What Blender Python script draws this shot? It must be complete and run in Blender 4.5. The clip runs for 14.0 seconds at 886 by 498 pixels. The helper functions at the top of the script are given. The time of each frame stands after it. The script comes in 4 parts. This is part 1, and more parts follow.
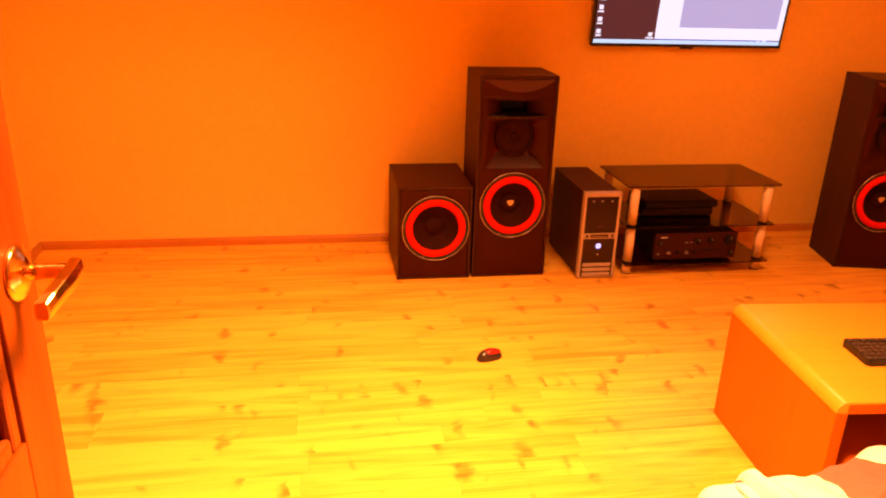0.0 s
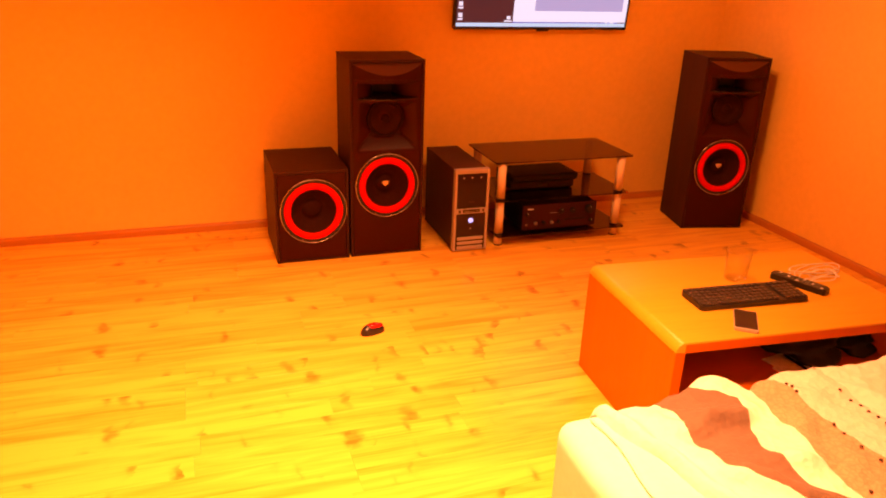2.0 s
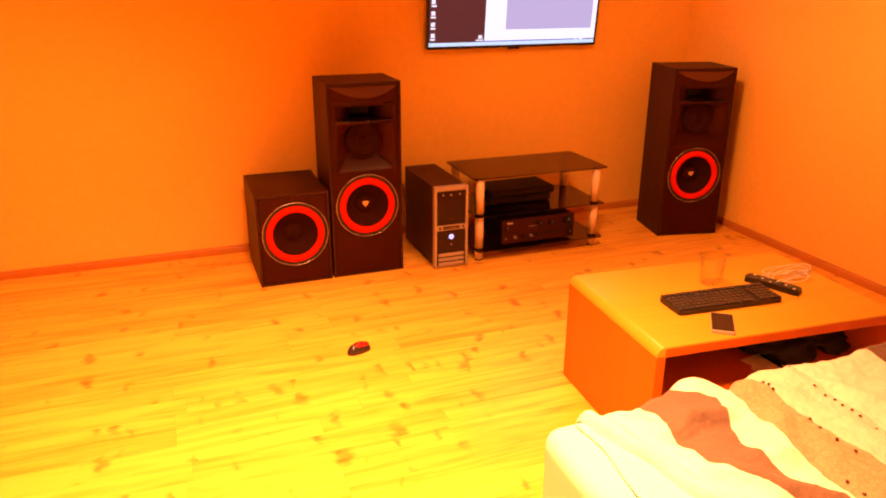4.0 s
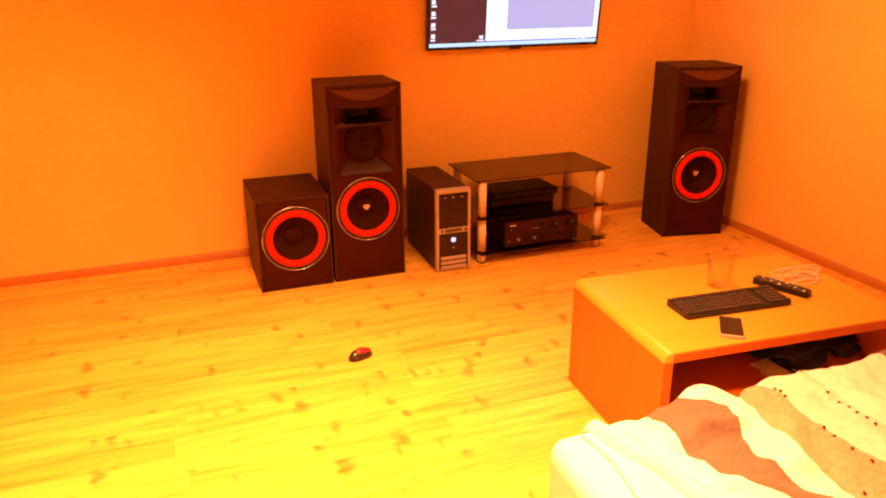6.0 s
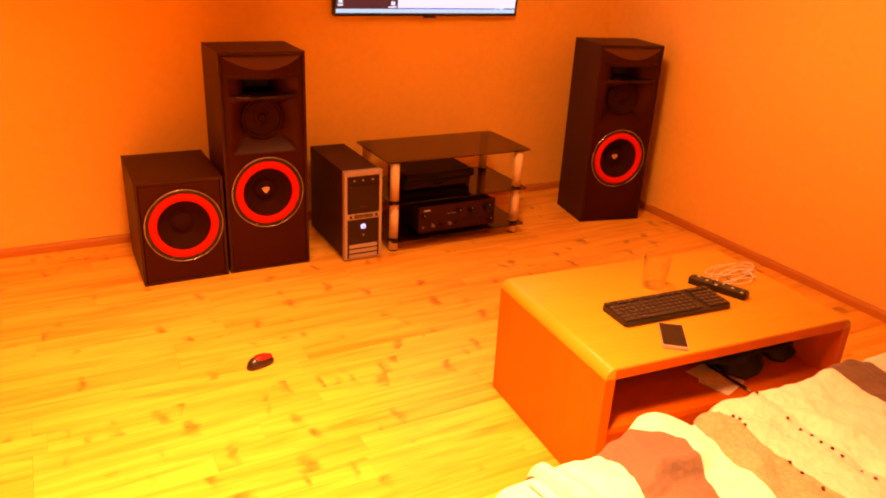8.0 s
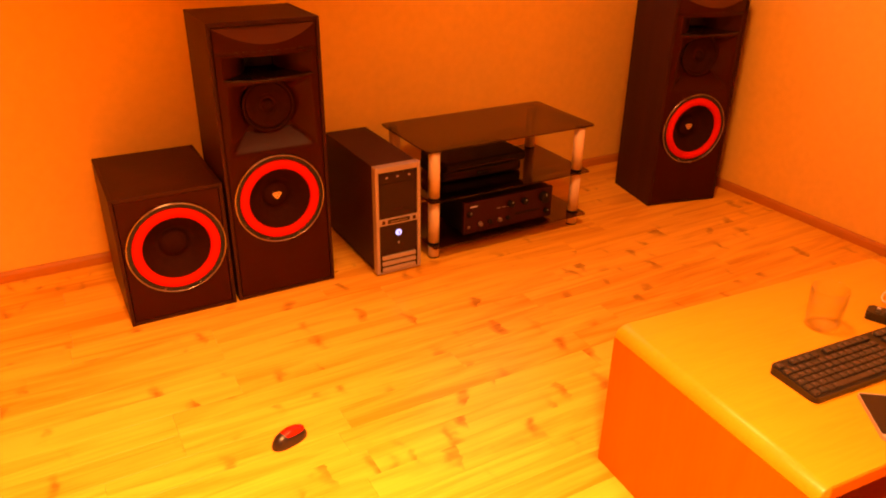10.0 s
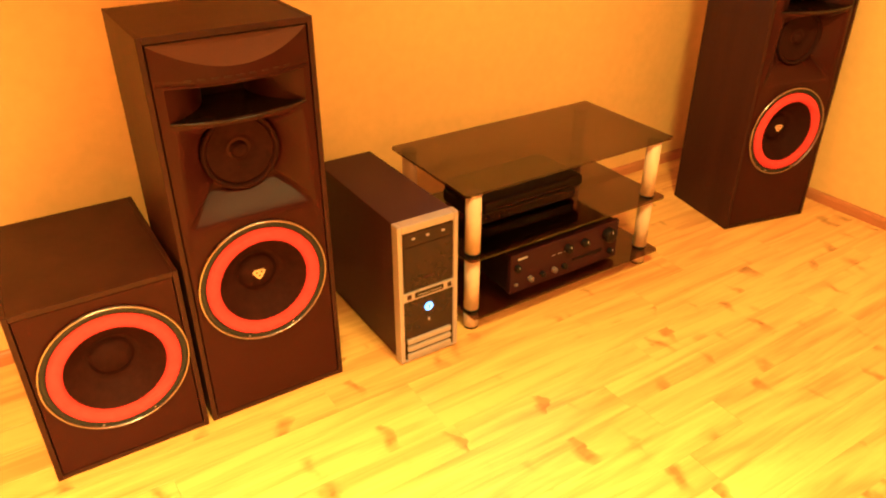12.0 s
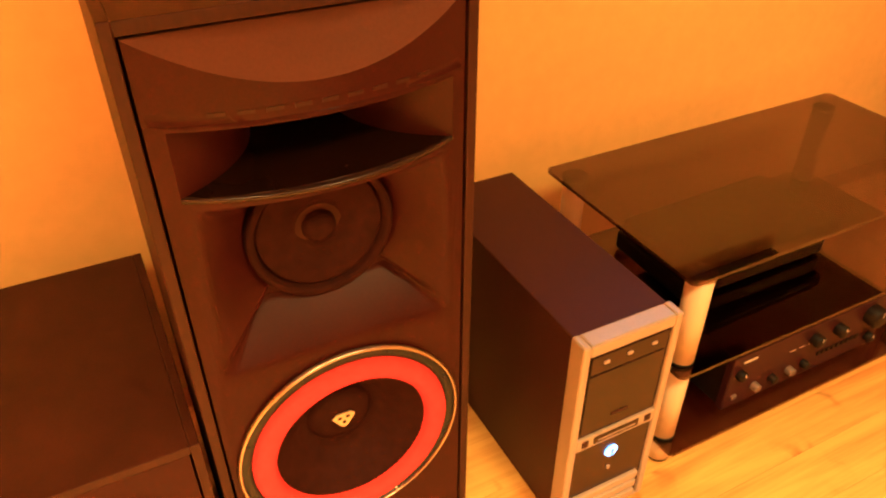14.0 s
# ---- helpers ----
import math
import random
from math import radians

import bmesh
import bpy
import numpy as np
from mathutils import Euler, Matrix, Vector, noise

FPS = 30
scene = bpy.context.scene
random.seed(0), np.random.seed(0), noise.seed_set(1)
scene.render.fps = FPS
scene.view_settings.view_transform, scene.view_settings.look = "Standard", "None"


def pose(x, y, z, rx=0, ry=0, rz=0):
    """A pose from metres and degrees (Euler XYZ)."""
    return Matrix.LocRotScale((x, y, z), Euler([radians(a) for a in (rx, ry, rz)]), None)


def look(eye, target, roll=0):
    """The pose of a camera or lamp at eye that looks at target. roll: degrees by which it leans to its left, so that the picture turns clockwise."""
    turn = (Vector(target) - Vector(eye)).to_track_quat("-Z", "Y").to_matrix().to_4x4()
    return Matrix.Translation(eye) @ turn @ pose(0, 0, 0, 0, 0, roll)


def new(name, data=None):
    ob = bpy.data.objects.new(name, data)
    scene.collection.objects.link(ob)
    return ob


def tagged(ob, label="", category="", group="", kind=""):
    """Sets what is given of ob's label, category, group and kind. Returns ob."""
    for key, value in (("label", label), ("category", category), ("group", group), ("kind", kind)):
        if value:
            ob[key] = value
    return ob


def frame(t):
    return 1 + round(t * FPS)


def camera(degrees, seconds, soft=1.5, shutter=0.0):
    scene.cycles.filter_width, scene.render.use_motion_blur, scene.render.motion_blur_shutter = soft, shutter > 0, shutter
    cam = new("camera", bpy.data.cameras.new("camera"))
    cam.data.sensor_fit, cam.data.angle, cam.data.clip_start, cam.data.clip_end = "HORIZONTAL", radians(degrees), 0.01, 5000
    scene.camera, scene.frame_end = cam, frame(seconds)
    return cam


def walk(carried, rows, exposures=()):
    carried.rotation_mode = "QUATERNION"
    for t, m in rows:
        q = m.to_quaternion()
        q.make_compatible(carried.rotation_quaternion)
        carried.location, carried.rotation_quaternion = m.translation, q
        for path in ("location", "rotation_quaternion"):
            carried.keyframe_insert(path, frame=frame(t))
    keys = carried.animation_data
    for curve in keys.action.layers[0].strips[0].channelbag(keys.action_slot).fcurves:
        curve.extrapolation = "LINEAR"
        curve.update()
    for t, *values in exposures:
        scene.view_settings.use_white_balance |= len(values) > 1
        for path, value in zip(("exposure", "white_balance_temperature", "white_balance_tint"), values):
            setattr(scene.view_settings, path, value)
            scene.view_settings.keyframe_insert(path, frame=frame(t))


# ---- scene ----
cam = camera(61.9, 14.0, soft=1.9, shutter=0.3)
PATH = [
    (0, (0.303, 0.39, 1.385), (0.612, 2.235, 0.678), 1.8),
    (0.5, (0.309, 0.361, 1.407), (0.72, 2.193, 0.718), 2.5),
    (1, (0.31, 0.33, 1.41), (0.82, 2.134, 0.714), 3.6),
    (1.5, (0.302, 0.296, 1.414), (0.867, 2.073, 0.692), 3.0),
    (2, (0.292, 0.262, 1.418), (0.906, 2.015, 0.675), 2.1),
    (2.5, (0.278, 0.237, 1.43), (0.901, 1.986, 0.687), 1.8),
    (3, (0.267, 0.222, 1.435), (0.902, 1.974, 0.71), 0.7),
    (3.5, (0.271, 0.221, 1.434), (0.935, 1.972, 0.731), 0.5),
    (6, (0.298, 0.265, 1.427), (0.956, 2.021, 0.731), -0.3),
    (6.5, (0.324, 0.324, 1.409), (0.984, 2.069, 0.689), 0.5),
    (7, (0.347, 0.405, 1.414), (1.08, 2.11, 0.668), 1.8),
    (7.5, (0.349, 0.491, 1.419), (1.17, 2.153, 0.668), 2.0),
    (8, (0.366, 0.569, 1.411), (1.259, 2.183, 0.64), 3.0),
    (8.5, (0.399, 0.712, 1.399), (1.269, 2.323, 0.594), 1.9),
    (8.7, (0.422, 0.777, 1.388), (1.266, 2.393, 0.566), 1.7),
    (10.8, (0.591, 1.594, 1.341), (1.492, 3.104, 0.389), 0.9),
    (11, (0.632, 1.666, 1.345), (1.522, 3.172, 0.376), 1.7),
    (11.5, (0.688, 1.876, 1.325), (1.58, 3.377, 0.349), 1.5),
    (12, (0.722, 2.128, 1.314), (1.654, 3.584, 0.309), 0.0),
    (12.5, (0.806, 2.335, 1.3), (1.733, 3.777, 0.27), 0.9),
    (13, (0.89, 2.537, 1.27), (1.719, 3.995, 0.181), 1.4),
    (13.5, (0.928, 2.769, 1.22), (1.688, 4.239, 0.098), 1.1),
    (14, (0.966, 2.957, 1.156), (1.712, 4.406, -0.003), -0.0),
]
EXPOSURES = [
    (0, -0.16, 7000, 25), (0.5, 0.21, 6300, 10), (1, 0.31, 6000, 5), (1.5, 0.0, 6600, 18), (2, -0.29, 7300, 37), (2.5, -0.40, 7850, 50), (3, -0.34, 7750, 44),
    (3.5, -0.18, 7200, 31), (6, 0.06, 6450, 13), (6.5, -0.10, 6750, 20), (7, -0.19, 6950, 24), (8, -0.18, 6950, 20), (8.5, -0.31, 7300, 26), (8.7, -0.36, 7400, 29), (10.8, 0.06, 6400, -14),
    (11, 0.20, 6000, -27), (11.5, 0.56, 4800, -51), (12, 0.93, 3550, -66), (12.5, 1.00, 3450, -61), (13, 1.05, 3500, -57), (14, 0.95, 3850, -50),
]
walk(cam, [(t, look(eye, target, roll)) for t, eye, target, roll in PATH], EXPOSURES)

# ---- light ----
world = bpy.data.worlds.new("world")
scene.world = world
world.use_nodes = True
world.node_tree.nodes["Background"].inputs[0].default_value = (0.02, 0.012, 0.008, 1)
world.node_tree.nodes["Background"].inputs[1].default_value = 0.1

LAMP = (1.20, 1.90, 2.10)
LAMP_COLOUR = (1.0, 0.37, 0.105)
LAMP_WATTS = 285.0
BULBS = [(LAMP[0] + 0.72 * math.cos(a), LAMP[1] + 0.72 * math.sin(a), LAMP[2] - 0.06) for a in (0.90, 2.5, 4.0)]
# each head is turned a little: lean along x and y, power, width of the cone
HEADS = [(0.56, -0.14, 0.70, 166), (-0.50, 0.20, 0.90, 124), (-0.14, 0.10, 3.60, 112)]
for p, (dx, dy, power, cone) in zip(BULBS, HEADS):
    lamp = bpy.data.lights.new("bulb_light", "SPOT")
    lamp.energy, lamp.color, lamp.shadow_soft_size = LAMP_WATTS * power, LAMP_COLOUR, 0.15
    lamp.spot_size, lamp.spot_blend = radians(cone), 1.0
    new("bulb_light", lamp).matrix_basis = look(Vector(p) - Vector((0, 0, 0.03)), Vector(p) + Vector((dx, dy, -1.03)))


# ---- materials ----
def material(name, colour, rough=0.5, metal=0.0, vary=0.12, scale=6.0, fine=60.0, bump=0.0, bump_scale=200.0, spec=0.5, stretch=(1, 1, 1), coat=0.0):
    """A surface with cloudy and fine variation of its colour, its gloss and its relief."""
    m = bpy.data.materials.new(name)
    m.use_nodes = True
    n, ln = m.node_tree.nodes, m.node_tree.links
    b = n["Principled BSDF"]
    tc = n.new("ShaderNodeTexCoord")
    mp = n.new("ShaderNodeMapping")
    mp.inputs["Scale"].default_value = stretch
    ln.new(tc.outputs["Object"], mp.inputs["Vector"])
    big, small = n.new("ShaderNodeTexNoise"), n.new("ShaderNodeTexNoise")
    big.inputs["Scale"].default_value, small.inputs["Scale"].default_value = scale, fine
    big.inputs["Detail"].default_value = 4
    for t in (big, small):
        ln.new(mp.outputs[0], t.inputs["Vector"])
    add = n.new("ShaderNodeMath")
    add.operation = "ADD"
    ln.new(big.outputs[0], add.inputs[0])
    ln.new(small.outputs[0], add.inputs[1])
    rng = n.new("ShaderNodeMapRange")
    rng.inputs["From Min"].default_value, rng.inputs["From Max"].default_value = 0.6, 1.4
    rng.inputs["To Min"].default_value, rng.inputs["To Max"].default_value = 1 - vary, 1 + vary
    ln.new(add.outputs[0], rng.inputs["Value"])
    mul = n.new("ShaderNodeVectorMath")
    mul.operation = "SCALE"
    mul.inputs[0].default_value = colour
    ln.new(rng.outputs[0], mul.inputs["Scale"])
    ln.new(mul.outputs[0], b.inputs["Base Color"])
    rr = n.new("ShaderNodeMapRange")
    rr.inputs["To Min"].default_value, rr.inputs["To Max"].default_value = max(rough - 0.08, 0.02), min(rough + 0.08, 1)
    ln.new(big.outputs[0], rr.inputs["Value"])
    ln.new(rr.outputs[0], b.inputs["Roughness"])
    b.inputs["Metallic"].default_value = metal
    b.inputs["Specular IOR Level"].default_value = spec
    b.inputs["Coat Weight"].default_value = coat
    if bump:
        bt = n.new("ShaderNodeTexNoise")
        bt.inputs["Scale"].default_value, bt.inputs["Detail"].default_value = bump_scale, 3
        ln.new(mp.outputs[0], bt.inputs["Vector"])
        bn = n.new("ShaderNodeBump")
        bn.inputs["Strength"].default_value, bn.inputs["Distance"].default_value = bump, 0.002
        ln.new(bt.outputs[0], bn.inputs["Height"])
        ln.new(bn.outputs[0], b.inputs["Normal"])
    return m


def glow(name, colour, strength):
    m = bpy.data.materials.new(name)
    m.use_nodes = True
    b = m.node_tree.nodes["Principled BSDF"]
    b.inputs["Base Color"].default_value = (0.02, 0.02, 0.02, 1)
    b.inputs["Roughness"].default_value = 0.3
    b.inputs["Emission Color"].default_value = (*colour, 1)
    b.inputs["Emission Strength"].default_value = strength
    return m


def wood(name, light, dark, rough=0.35, along=0, ring=9.0, spec=0.5):
    """Veneer with long grain along the axis given (0 x, 1 y, 2 z)."""
    m = bpy.data.materials.new(name)
    m.use_nodes = True
    n, ln = m.node_tree.nodes, m.node_tree.links
    b = n["Principled BSDF"]
    tc, mp = n.new("ShaderNodeTexCoord"), n.new("ShaderNodeMapping")
    s = [1.0, 1.0, 1.0]
    s[along] = 0.08
    mp.inputs["Scale"].default_value = s
    ln.new(tc.outputs["Object"], mp.inputs["Vector"])
    a, c = n.new("ShaderNodeTexNoise"), n.new("ShaderNodeTexNoise")
    a.inputs["Scale"].default_value, a.inputs["Detail"].default_value, a.inputs["Distortion"].default_value = ring, 5, 0.6
    c.inputs["Scale"].default_value, c.inputs["Detail"].default_value = ring * 22, 2
    ln.new(mp.outputs[0], a.inputs["Vector"])
    ln.new(mp.outputs[0], c.inputs["Vector"])
    mx = n.new("ShaderNodeMath")
    mx.operation = "MULTIPLY_ADD"
    mx.inputs[1].default_value = 0.45
    ln.new(c.outputs[0], mx.inputs[0])
    ln.new(a.outputs[0], mx.inputs[2])
    r = n.new("ShaderNodeValToRGB")
    r.color_ramp.elements[0].position, r.color_ramp.elements[1].position = 0.5, 0.95
    r.color_ramp.elements[0].color, r.color_ramp.elements[1].color = (*dark, 1), (*light, 1)
    ln.new(mx.outputs[0], r.inputs[0])
    ln.new(r.outputs[0], b.inputs["Base Color"])
    b.inputs["Roughness"].default_value = rough
    b.inputs["Specular IOR Level"].default_value = spec
    bn = n.new("ShaderNodeBump")
    bn.inputs["Strength"].default_value, bn.inputs["Distance"].default_value = 0.15, 0.001
    ln.new(mx.outputs[0], bn.inputs["Height"])
    ln.new(bn.outputs[0], b.inputs["Normal"])
    return m


def pine_floor():
    """Pale pine boards: long grain, a tint of its own for each board, brown knots."""
    m = bpy.data.materials.new("pine_laminate")
    m.use_nodes = True
    n, ln = m.node_tree.nodes, m.node_tree.links
    b = n["Principled BSDF"]
    geo, info = n.new("ShaderNodeNewGeometry"), n.new("ShaderNodeObjectInfo")
    off = n.new("ShaderNodeVectorMath")
    off.operation = "SCALE"
    off.inputs[0].default_value = (37.0, 0.0, 91.0)
    ln.new(info.outputs["Random"], off.inputs["Scale"])
    pos = n.new("ShaderNodeVectorMath")
    ln.new(geo.outputs["Position"], pos.inputs[0])
    ln.new(off.outputs[0], pos.inputs[1])

    def noise_of(scale, vec, detail=4.0, warp=0.0):
        mp = n.new("ShaderNodeMapping")
        mp.inputs["Scale"].default_value = scale
        ln.new(vec, mp.inputs["Vector"])
        t = n.new("ShaderNodeTexNoise")
        t.inputs["Scale"].default_value, t.inputs["Detail"].default_value, t.inputs["Distortion"].default_value = 1.0, detail, warp
        ln.new(mp.outputs[0], t.inputs["Vector"])
        return t.outputs[0]

    def calc(op, x, y, z=None):
        k = n.new("ShaderNodeMath")
        k.operation = op
        for i, v in enumerate((x, y, z)):
            if v is None:
                continue
            if isinstance(v, float):
                k.inputs[i].default_value = v
            else:
                ln.new(v, k.inputs[i])
        return k.outputs[0]

    grain = noise_of((1.5, 17.0, 1.0), pos.outputs[0], 5.0, 1.2)
    fine = noise_of((5.0, 190.0, 1.0), pos.outputs[0], 2.0)
    tone = calc("MULTIPLY_ADD", fine, 0.30, grain)
    tone = calc("MULTIPLY_ADD", info.outputs["Random"], 0.16, tone)
    ramp = n.new("ShaderNodeValToRGB")
    ramp.color_ramp.elements[0].position, ramp.color_ramp.elements[1].position = 0.48, 0.86
    ramp.color_ramp.elements[0].color, ramp.color_ramp.elements[1].color = (0.64, 0.290, 0.034, 1), (0.87, 0.515, 0.080, 1)
    ln.new(tone, ramp.inputs[0])
    # knots: one here and there, drawn out across the board, with a halo of darker grain
    warp = n.new("ShaderNodeTexNoise")
    warp.inputs["Scale"].default_value = 13.0
    warp.inputs["Detail"].default_value = 3.0
    ln.new(pos.outputs[0], warp.inputs["Vector"])
    wob = n.new("ShaderNodeVectorMath")
    wob.operation = "MULTIPLY_ADD"
    wob.inputs[1].default_value = (0.10, 0.07, 0.0)
    ln.new(warp.outputs["Color"], wob.inputs[0])
    ln.new(pos.outputs[0], wob.inputs[2])
    mp = n.new("ShaderNodeMapping")
    mp.inputs["Scale"].default_value = (15.5, 5.2, 0.0)
    ln.new(wob.outputs[0], mp.inputs["Vector"])
    vor = n.new("ShaderNodeTexVoronoi")
    vor.voronoi_dimensions = "2D"
    vor.inputs["Scale"].default_value = 1.0
    ln.new(mp.outputs[0], vor.inputs["Vector"])
    sep = n.new("ShaderNodeSeparateColor")
    ln.new(vor.outputs["Color"], sep.inputs[0])
    size = calc("MULTIPLY_ADD", sep.outputs[0], 1.6, -1.26)
    near = calc("SUBTRACT", size, vor.outputs["Distance"])
    knot = n.new("ShaderNodeMapRange")
    knot.inputs["From Min"].default_value, knot.inputs["From Max"].default_value = -0.14, 0.16
    ln.new(near, knot.inputs["Value"])
    halo = n.new("ShaderNodeMapRange")
    halo.inputs["From Min"].default_value, halo.inputs["From Max"].default_value = -0.30, 0.05
    halo.inputs["To Max"].default_value = 0.20
    ln.new(near, halo.inputs["Value"])
    dark = calc("MAXIMUM", calc("MULTIPLY", knot.outputs[0], 0.95), halo.outputs[0])
    dark = calc("MULTIPLY", dark, noise_of((8.0, 40.0, 1.0), pos.outputs[0], 2.0))
    dark = calc("MULTIPLY", dark, 1.65)
    mix = n.new("ShaderNodeMix")
    mix.data_type = "RGBA"
    ln.new(dark, mix.inputs[0])
    ln.new(ramp.outputs[0], mix.inputs[6])
    mix.inputs[7].default_value = (0.37, 0.175, 0.024, 1)
    ln.new(mix.outputs[2], b.inputs["Base Color"])
    rr = n.new("ShaderNodeMapRange")
    rr.inputs["To Min"].default_value, rr.inputs["To Max"].default_value = 0.24, 0.40
    ln.new(grain, rr.inputs["Value"])
    ln.new(rr.outputs[0], b.inputs["Roughness"])
    b.inputs["Specular IOR Level"].default_value = 0.2
    bn = n.new("ShaderNodeBump")
    bn.inputs["Strength"].default_value, bn.inputs["Distance"].default_value = 0.12, 0.0008
    ln.new(tone, bn.inputs["Height"])
    ln.new(bn.outputs[0], b.inputs["Normal"])
    return m


def blanket_cloth():
    """Striped bedspread: cream, brown, cream, embroidered tan, cream, across x."""
    m = bpy.data.materials.new("striped_bedspread")
    m.use_nodes = True
    n, ln = m.node_tree.nodes, m.node_tree.links
    b = n["Principled BSDF"]
    tc = n.new("ShaderNodeTexCoord")
    wave = n.new("ShaderNodeTexNoise")
    wave.inputs["Scale"].default_value, wave.inputs["Detail"].default_value = 14.0, 3
    ln.new(tc.outputs["Object"], wave.inputs["Vector"])
    across = n.new("ShaderNodeAttribute")
    across.attribute_name = "across"
    k = n.new("ShaderNodeMath")
    k.operation = "MULTIPLY_ADD"
    k.inputs[1].default_value = 0.022
    ln.new(wave.outputs[0], k.inputs[0])
    ln.new(across.outputs["Fac"], k.inputs[2])
    r = n.new("ShaderNodeMapRange")
    r.inputs["From Min"].default_value, r.inputs["From Max"].default_value = 1.0 + 0.011, 3.2 + 0.011
    ln.new(k.outputs[0], r.inputs["Value"])
    ramp = n.new("ShaderNodeValToRGB")
    ramp.color_ramp.interpolation = "CONSTANT"
    cream, brown, tan, pale = (0.74, 0.72, 0.69, 1), (0.14, 0.082, 0.060, 1), (0.44, 0.29, 0.19, 1), (0.62, 0.58, 0.54, 1)
    stops = [(0, cream), (1.27, brown), (1.405, cream), (1.495, tan), (1.61, pale), (1.725, cream), (1.99, brown), (2.13, cream), (2.24, tan), (2.35, pale), (2.47, cream), (2.73, brown), (2.87, cream)]
    e = ramp.color_ramp.elements
    e[0].position, e[0].color = 0, cream
    e[1].position, e[1].color = (1.27 - 1.0) / 2.2, brown
    for x, c in stops[2:]:
        e.new((x - 1.0) / 2.2).color = c
    ln.new(r.outputs[0], ramp.inputs[0])
    weave = n.new("ShaderNodeTexVoronoi")
    weave.inputs["Scale"].default_value = 55.0
    ln.new(tc.outputs["Object"], weave.inputs["Vector"])
    cloud = n.new("ShaderNodeTexNoise")
    cloud.inputs["Scale"].default_value = 14.0
    ln.new(tc.outputs["Object"], cloud.inputs["Vector"])
    mr = n.new("ShaderNodeMapRange")
    mr.inputs["To Min"].default_value, mr.inputs["To Max"].default_value = 0.86, 1.10
    ln.new(cloud.outputs[0], mr.inputs["Value"])
    mul = n.new("ShaderNodeVectorMath")
    mul.operation = "SCALE"
    ln.new(ramp.outputs[0], mul.inputs[0])
    ln.new(mr.outputs[0], mul.inputs["Scale"])
    mask = n.new("ShaderNodeValToRGB")
    mask.color_ramp.interpolation = "CONSTANT"
    q = mask.color_ramp.elements
    q[0].color, q[1].position, q[1].color = (0, 0, 0, 1), (1.495 - 1.0) / 2.2, (1, 1, 1, 1)
    for x, g in ((1.61, 0.25), (1.725, 0), (2.24, 1), (2.35, 0.25), (2.47, 0)):
        q.new((x - 1.0) / 2.2).color = (g, g, g, 1)
    ln.new(r.outputs[0], mask.inputs[0])
    cells = n.new("ShaderNodeTexVoronoi")
    cells.feature = "DISTANCE_TO_EDGE"
    cells.inputs["Scale"].default_value = 70.0
    ln.new(tc.outputs["Object"], cells.inputs["Vector"])
    stitch = n.new("ShaderNodeMapRange")
    stitch.inputs["From Max"].default_value = 0.16
    stitch.inputs["To Min"].default_value, stitch.inputs["To Max"].default_value = 0.32, 0.0
    ln.new(cells.outputs[0], stitch.inputs["Value"])
    amount = n.new("ShaderNodeMath")
    amount.operation = "MULTIPLY"
    ln.new(stitch.outputs[0], amount.inputs[0])
    ln.new(mask.outputs[0], amount.inputs[1])
    thread = n.new("ShaderNodeMix")
    thread.data_type = "RGBA"
    ln.new(amount.outputs[0], thread.inputs[0])
    ln.new(mul.outputs[0], thread.inputs[6])
    thread.inputs[7].default_value = (0.20, 0.10, 0.06, 1)
    ln.new(thread.outputs[2], b.inputs["Base Color"])
    b.inputs["Roughness"].default_value = 0.85
    b.inputs["Sheen Weight"].default_value = 0.15
    bn = n.new("ShaderNodeBump")
    bn.inputs["Strength"].default_value, bn.inputs["Distance"].default_value = 0.75, 0.004
    ln.new(weave.outputs["Distance"], bn.inputs["Height"])
    ln.new(bn.outputs[0], b.inputs["Normal"])
    return m


def smoked_glass(name, tint, rough=0.02, facing=0.0):
    """Tinted see-through glass, as a mix of a clear tint and a mirror-like gloss by Fresnel."""
    m = bpy.data.materials.new(name)
    m.use_nodes = True
    n, ln = m.node_tree.nodes, m.node_tree.links
    n.remove(n["Principled BSDF"])
    clear, shine, mix, fr = n.new("ShaderNodeBsdfTransparent"), n.new("ShaderNodeBsdfGlossy"), n.new("ShaderNodeMixShader"), n.new("ShaderNodeFresnel")
    clear.inputs[0].default_value = (*tint, 1)
    shine.inputs["Roughness"].default_value = rough
    fr.inputs[0].default_value = 1.5
    if facing:
        fr = n.new("ShaderNodeLayerWeight")
        fr.inputs[0].default_value = facing
    ln.new(fr.outputs["Facing" if facing else 0], mix.inputs[0])
    ln.new(clear.outputs[0], mix.inputs[1])
    ln.new(shine.outputs[0], mix.inputs[2])
    ln.new(mix.outputs[0], n["Material Output"].inputs[0])
    return m


M_WALL = material("wall_paint", (0.86, 0.555, 0.12), 0.75, vary=0.05, scale=1.5, fine=30, bump=0.25, bump_scale=140, spec=0.25)
M_CEIL = material("ceiling_paint", (0.60, 0.52, 0.40), 0.85, vary=0.03, scale=2)
M_FLOOR = pine_floor()
M_JOINT = material("dark_joint", (0.40, 0.24, 0.11), 0.8)
M_SKIRT = wood("baseboard_wood", (0.56, 0.22, 0.035), (0.46, 0.17, 0.026), 0.45)
M_CAB = wood("black_ash_vinyl", (0.041, 0.0086, 0.0023), (0.026, 0.0050, 0.0015), 0.48, along=2, ring=14, spec=0.22)
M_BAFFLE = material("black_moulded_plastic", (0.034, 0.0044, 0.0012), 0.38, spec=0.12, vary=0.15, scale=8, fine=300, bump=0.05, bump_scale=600)
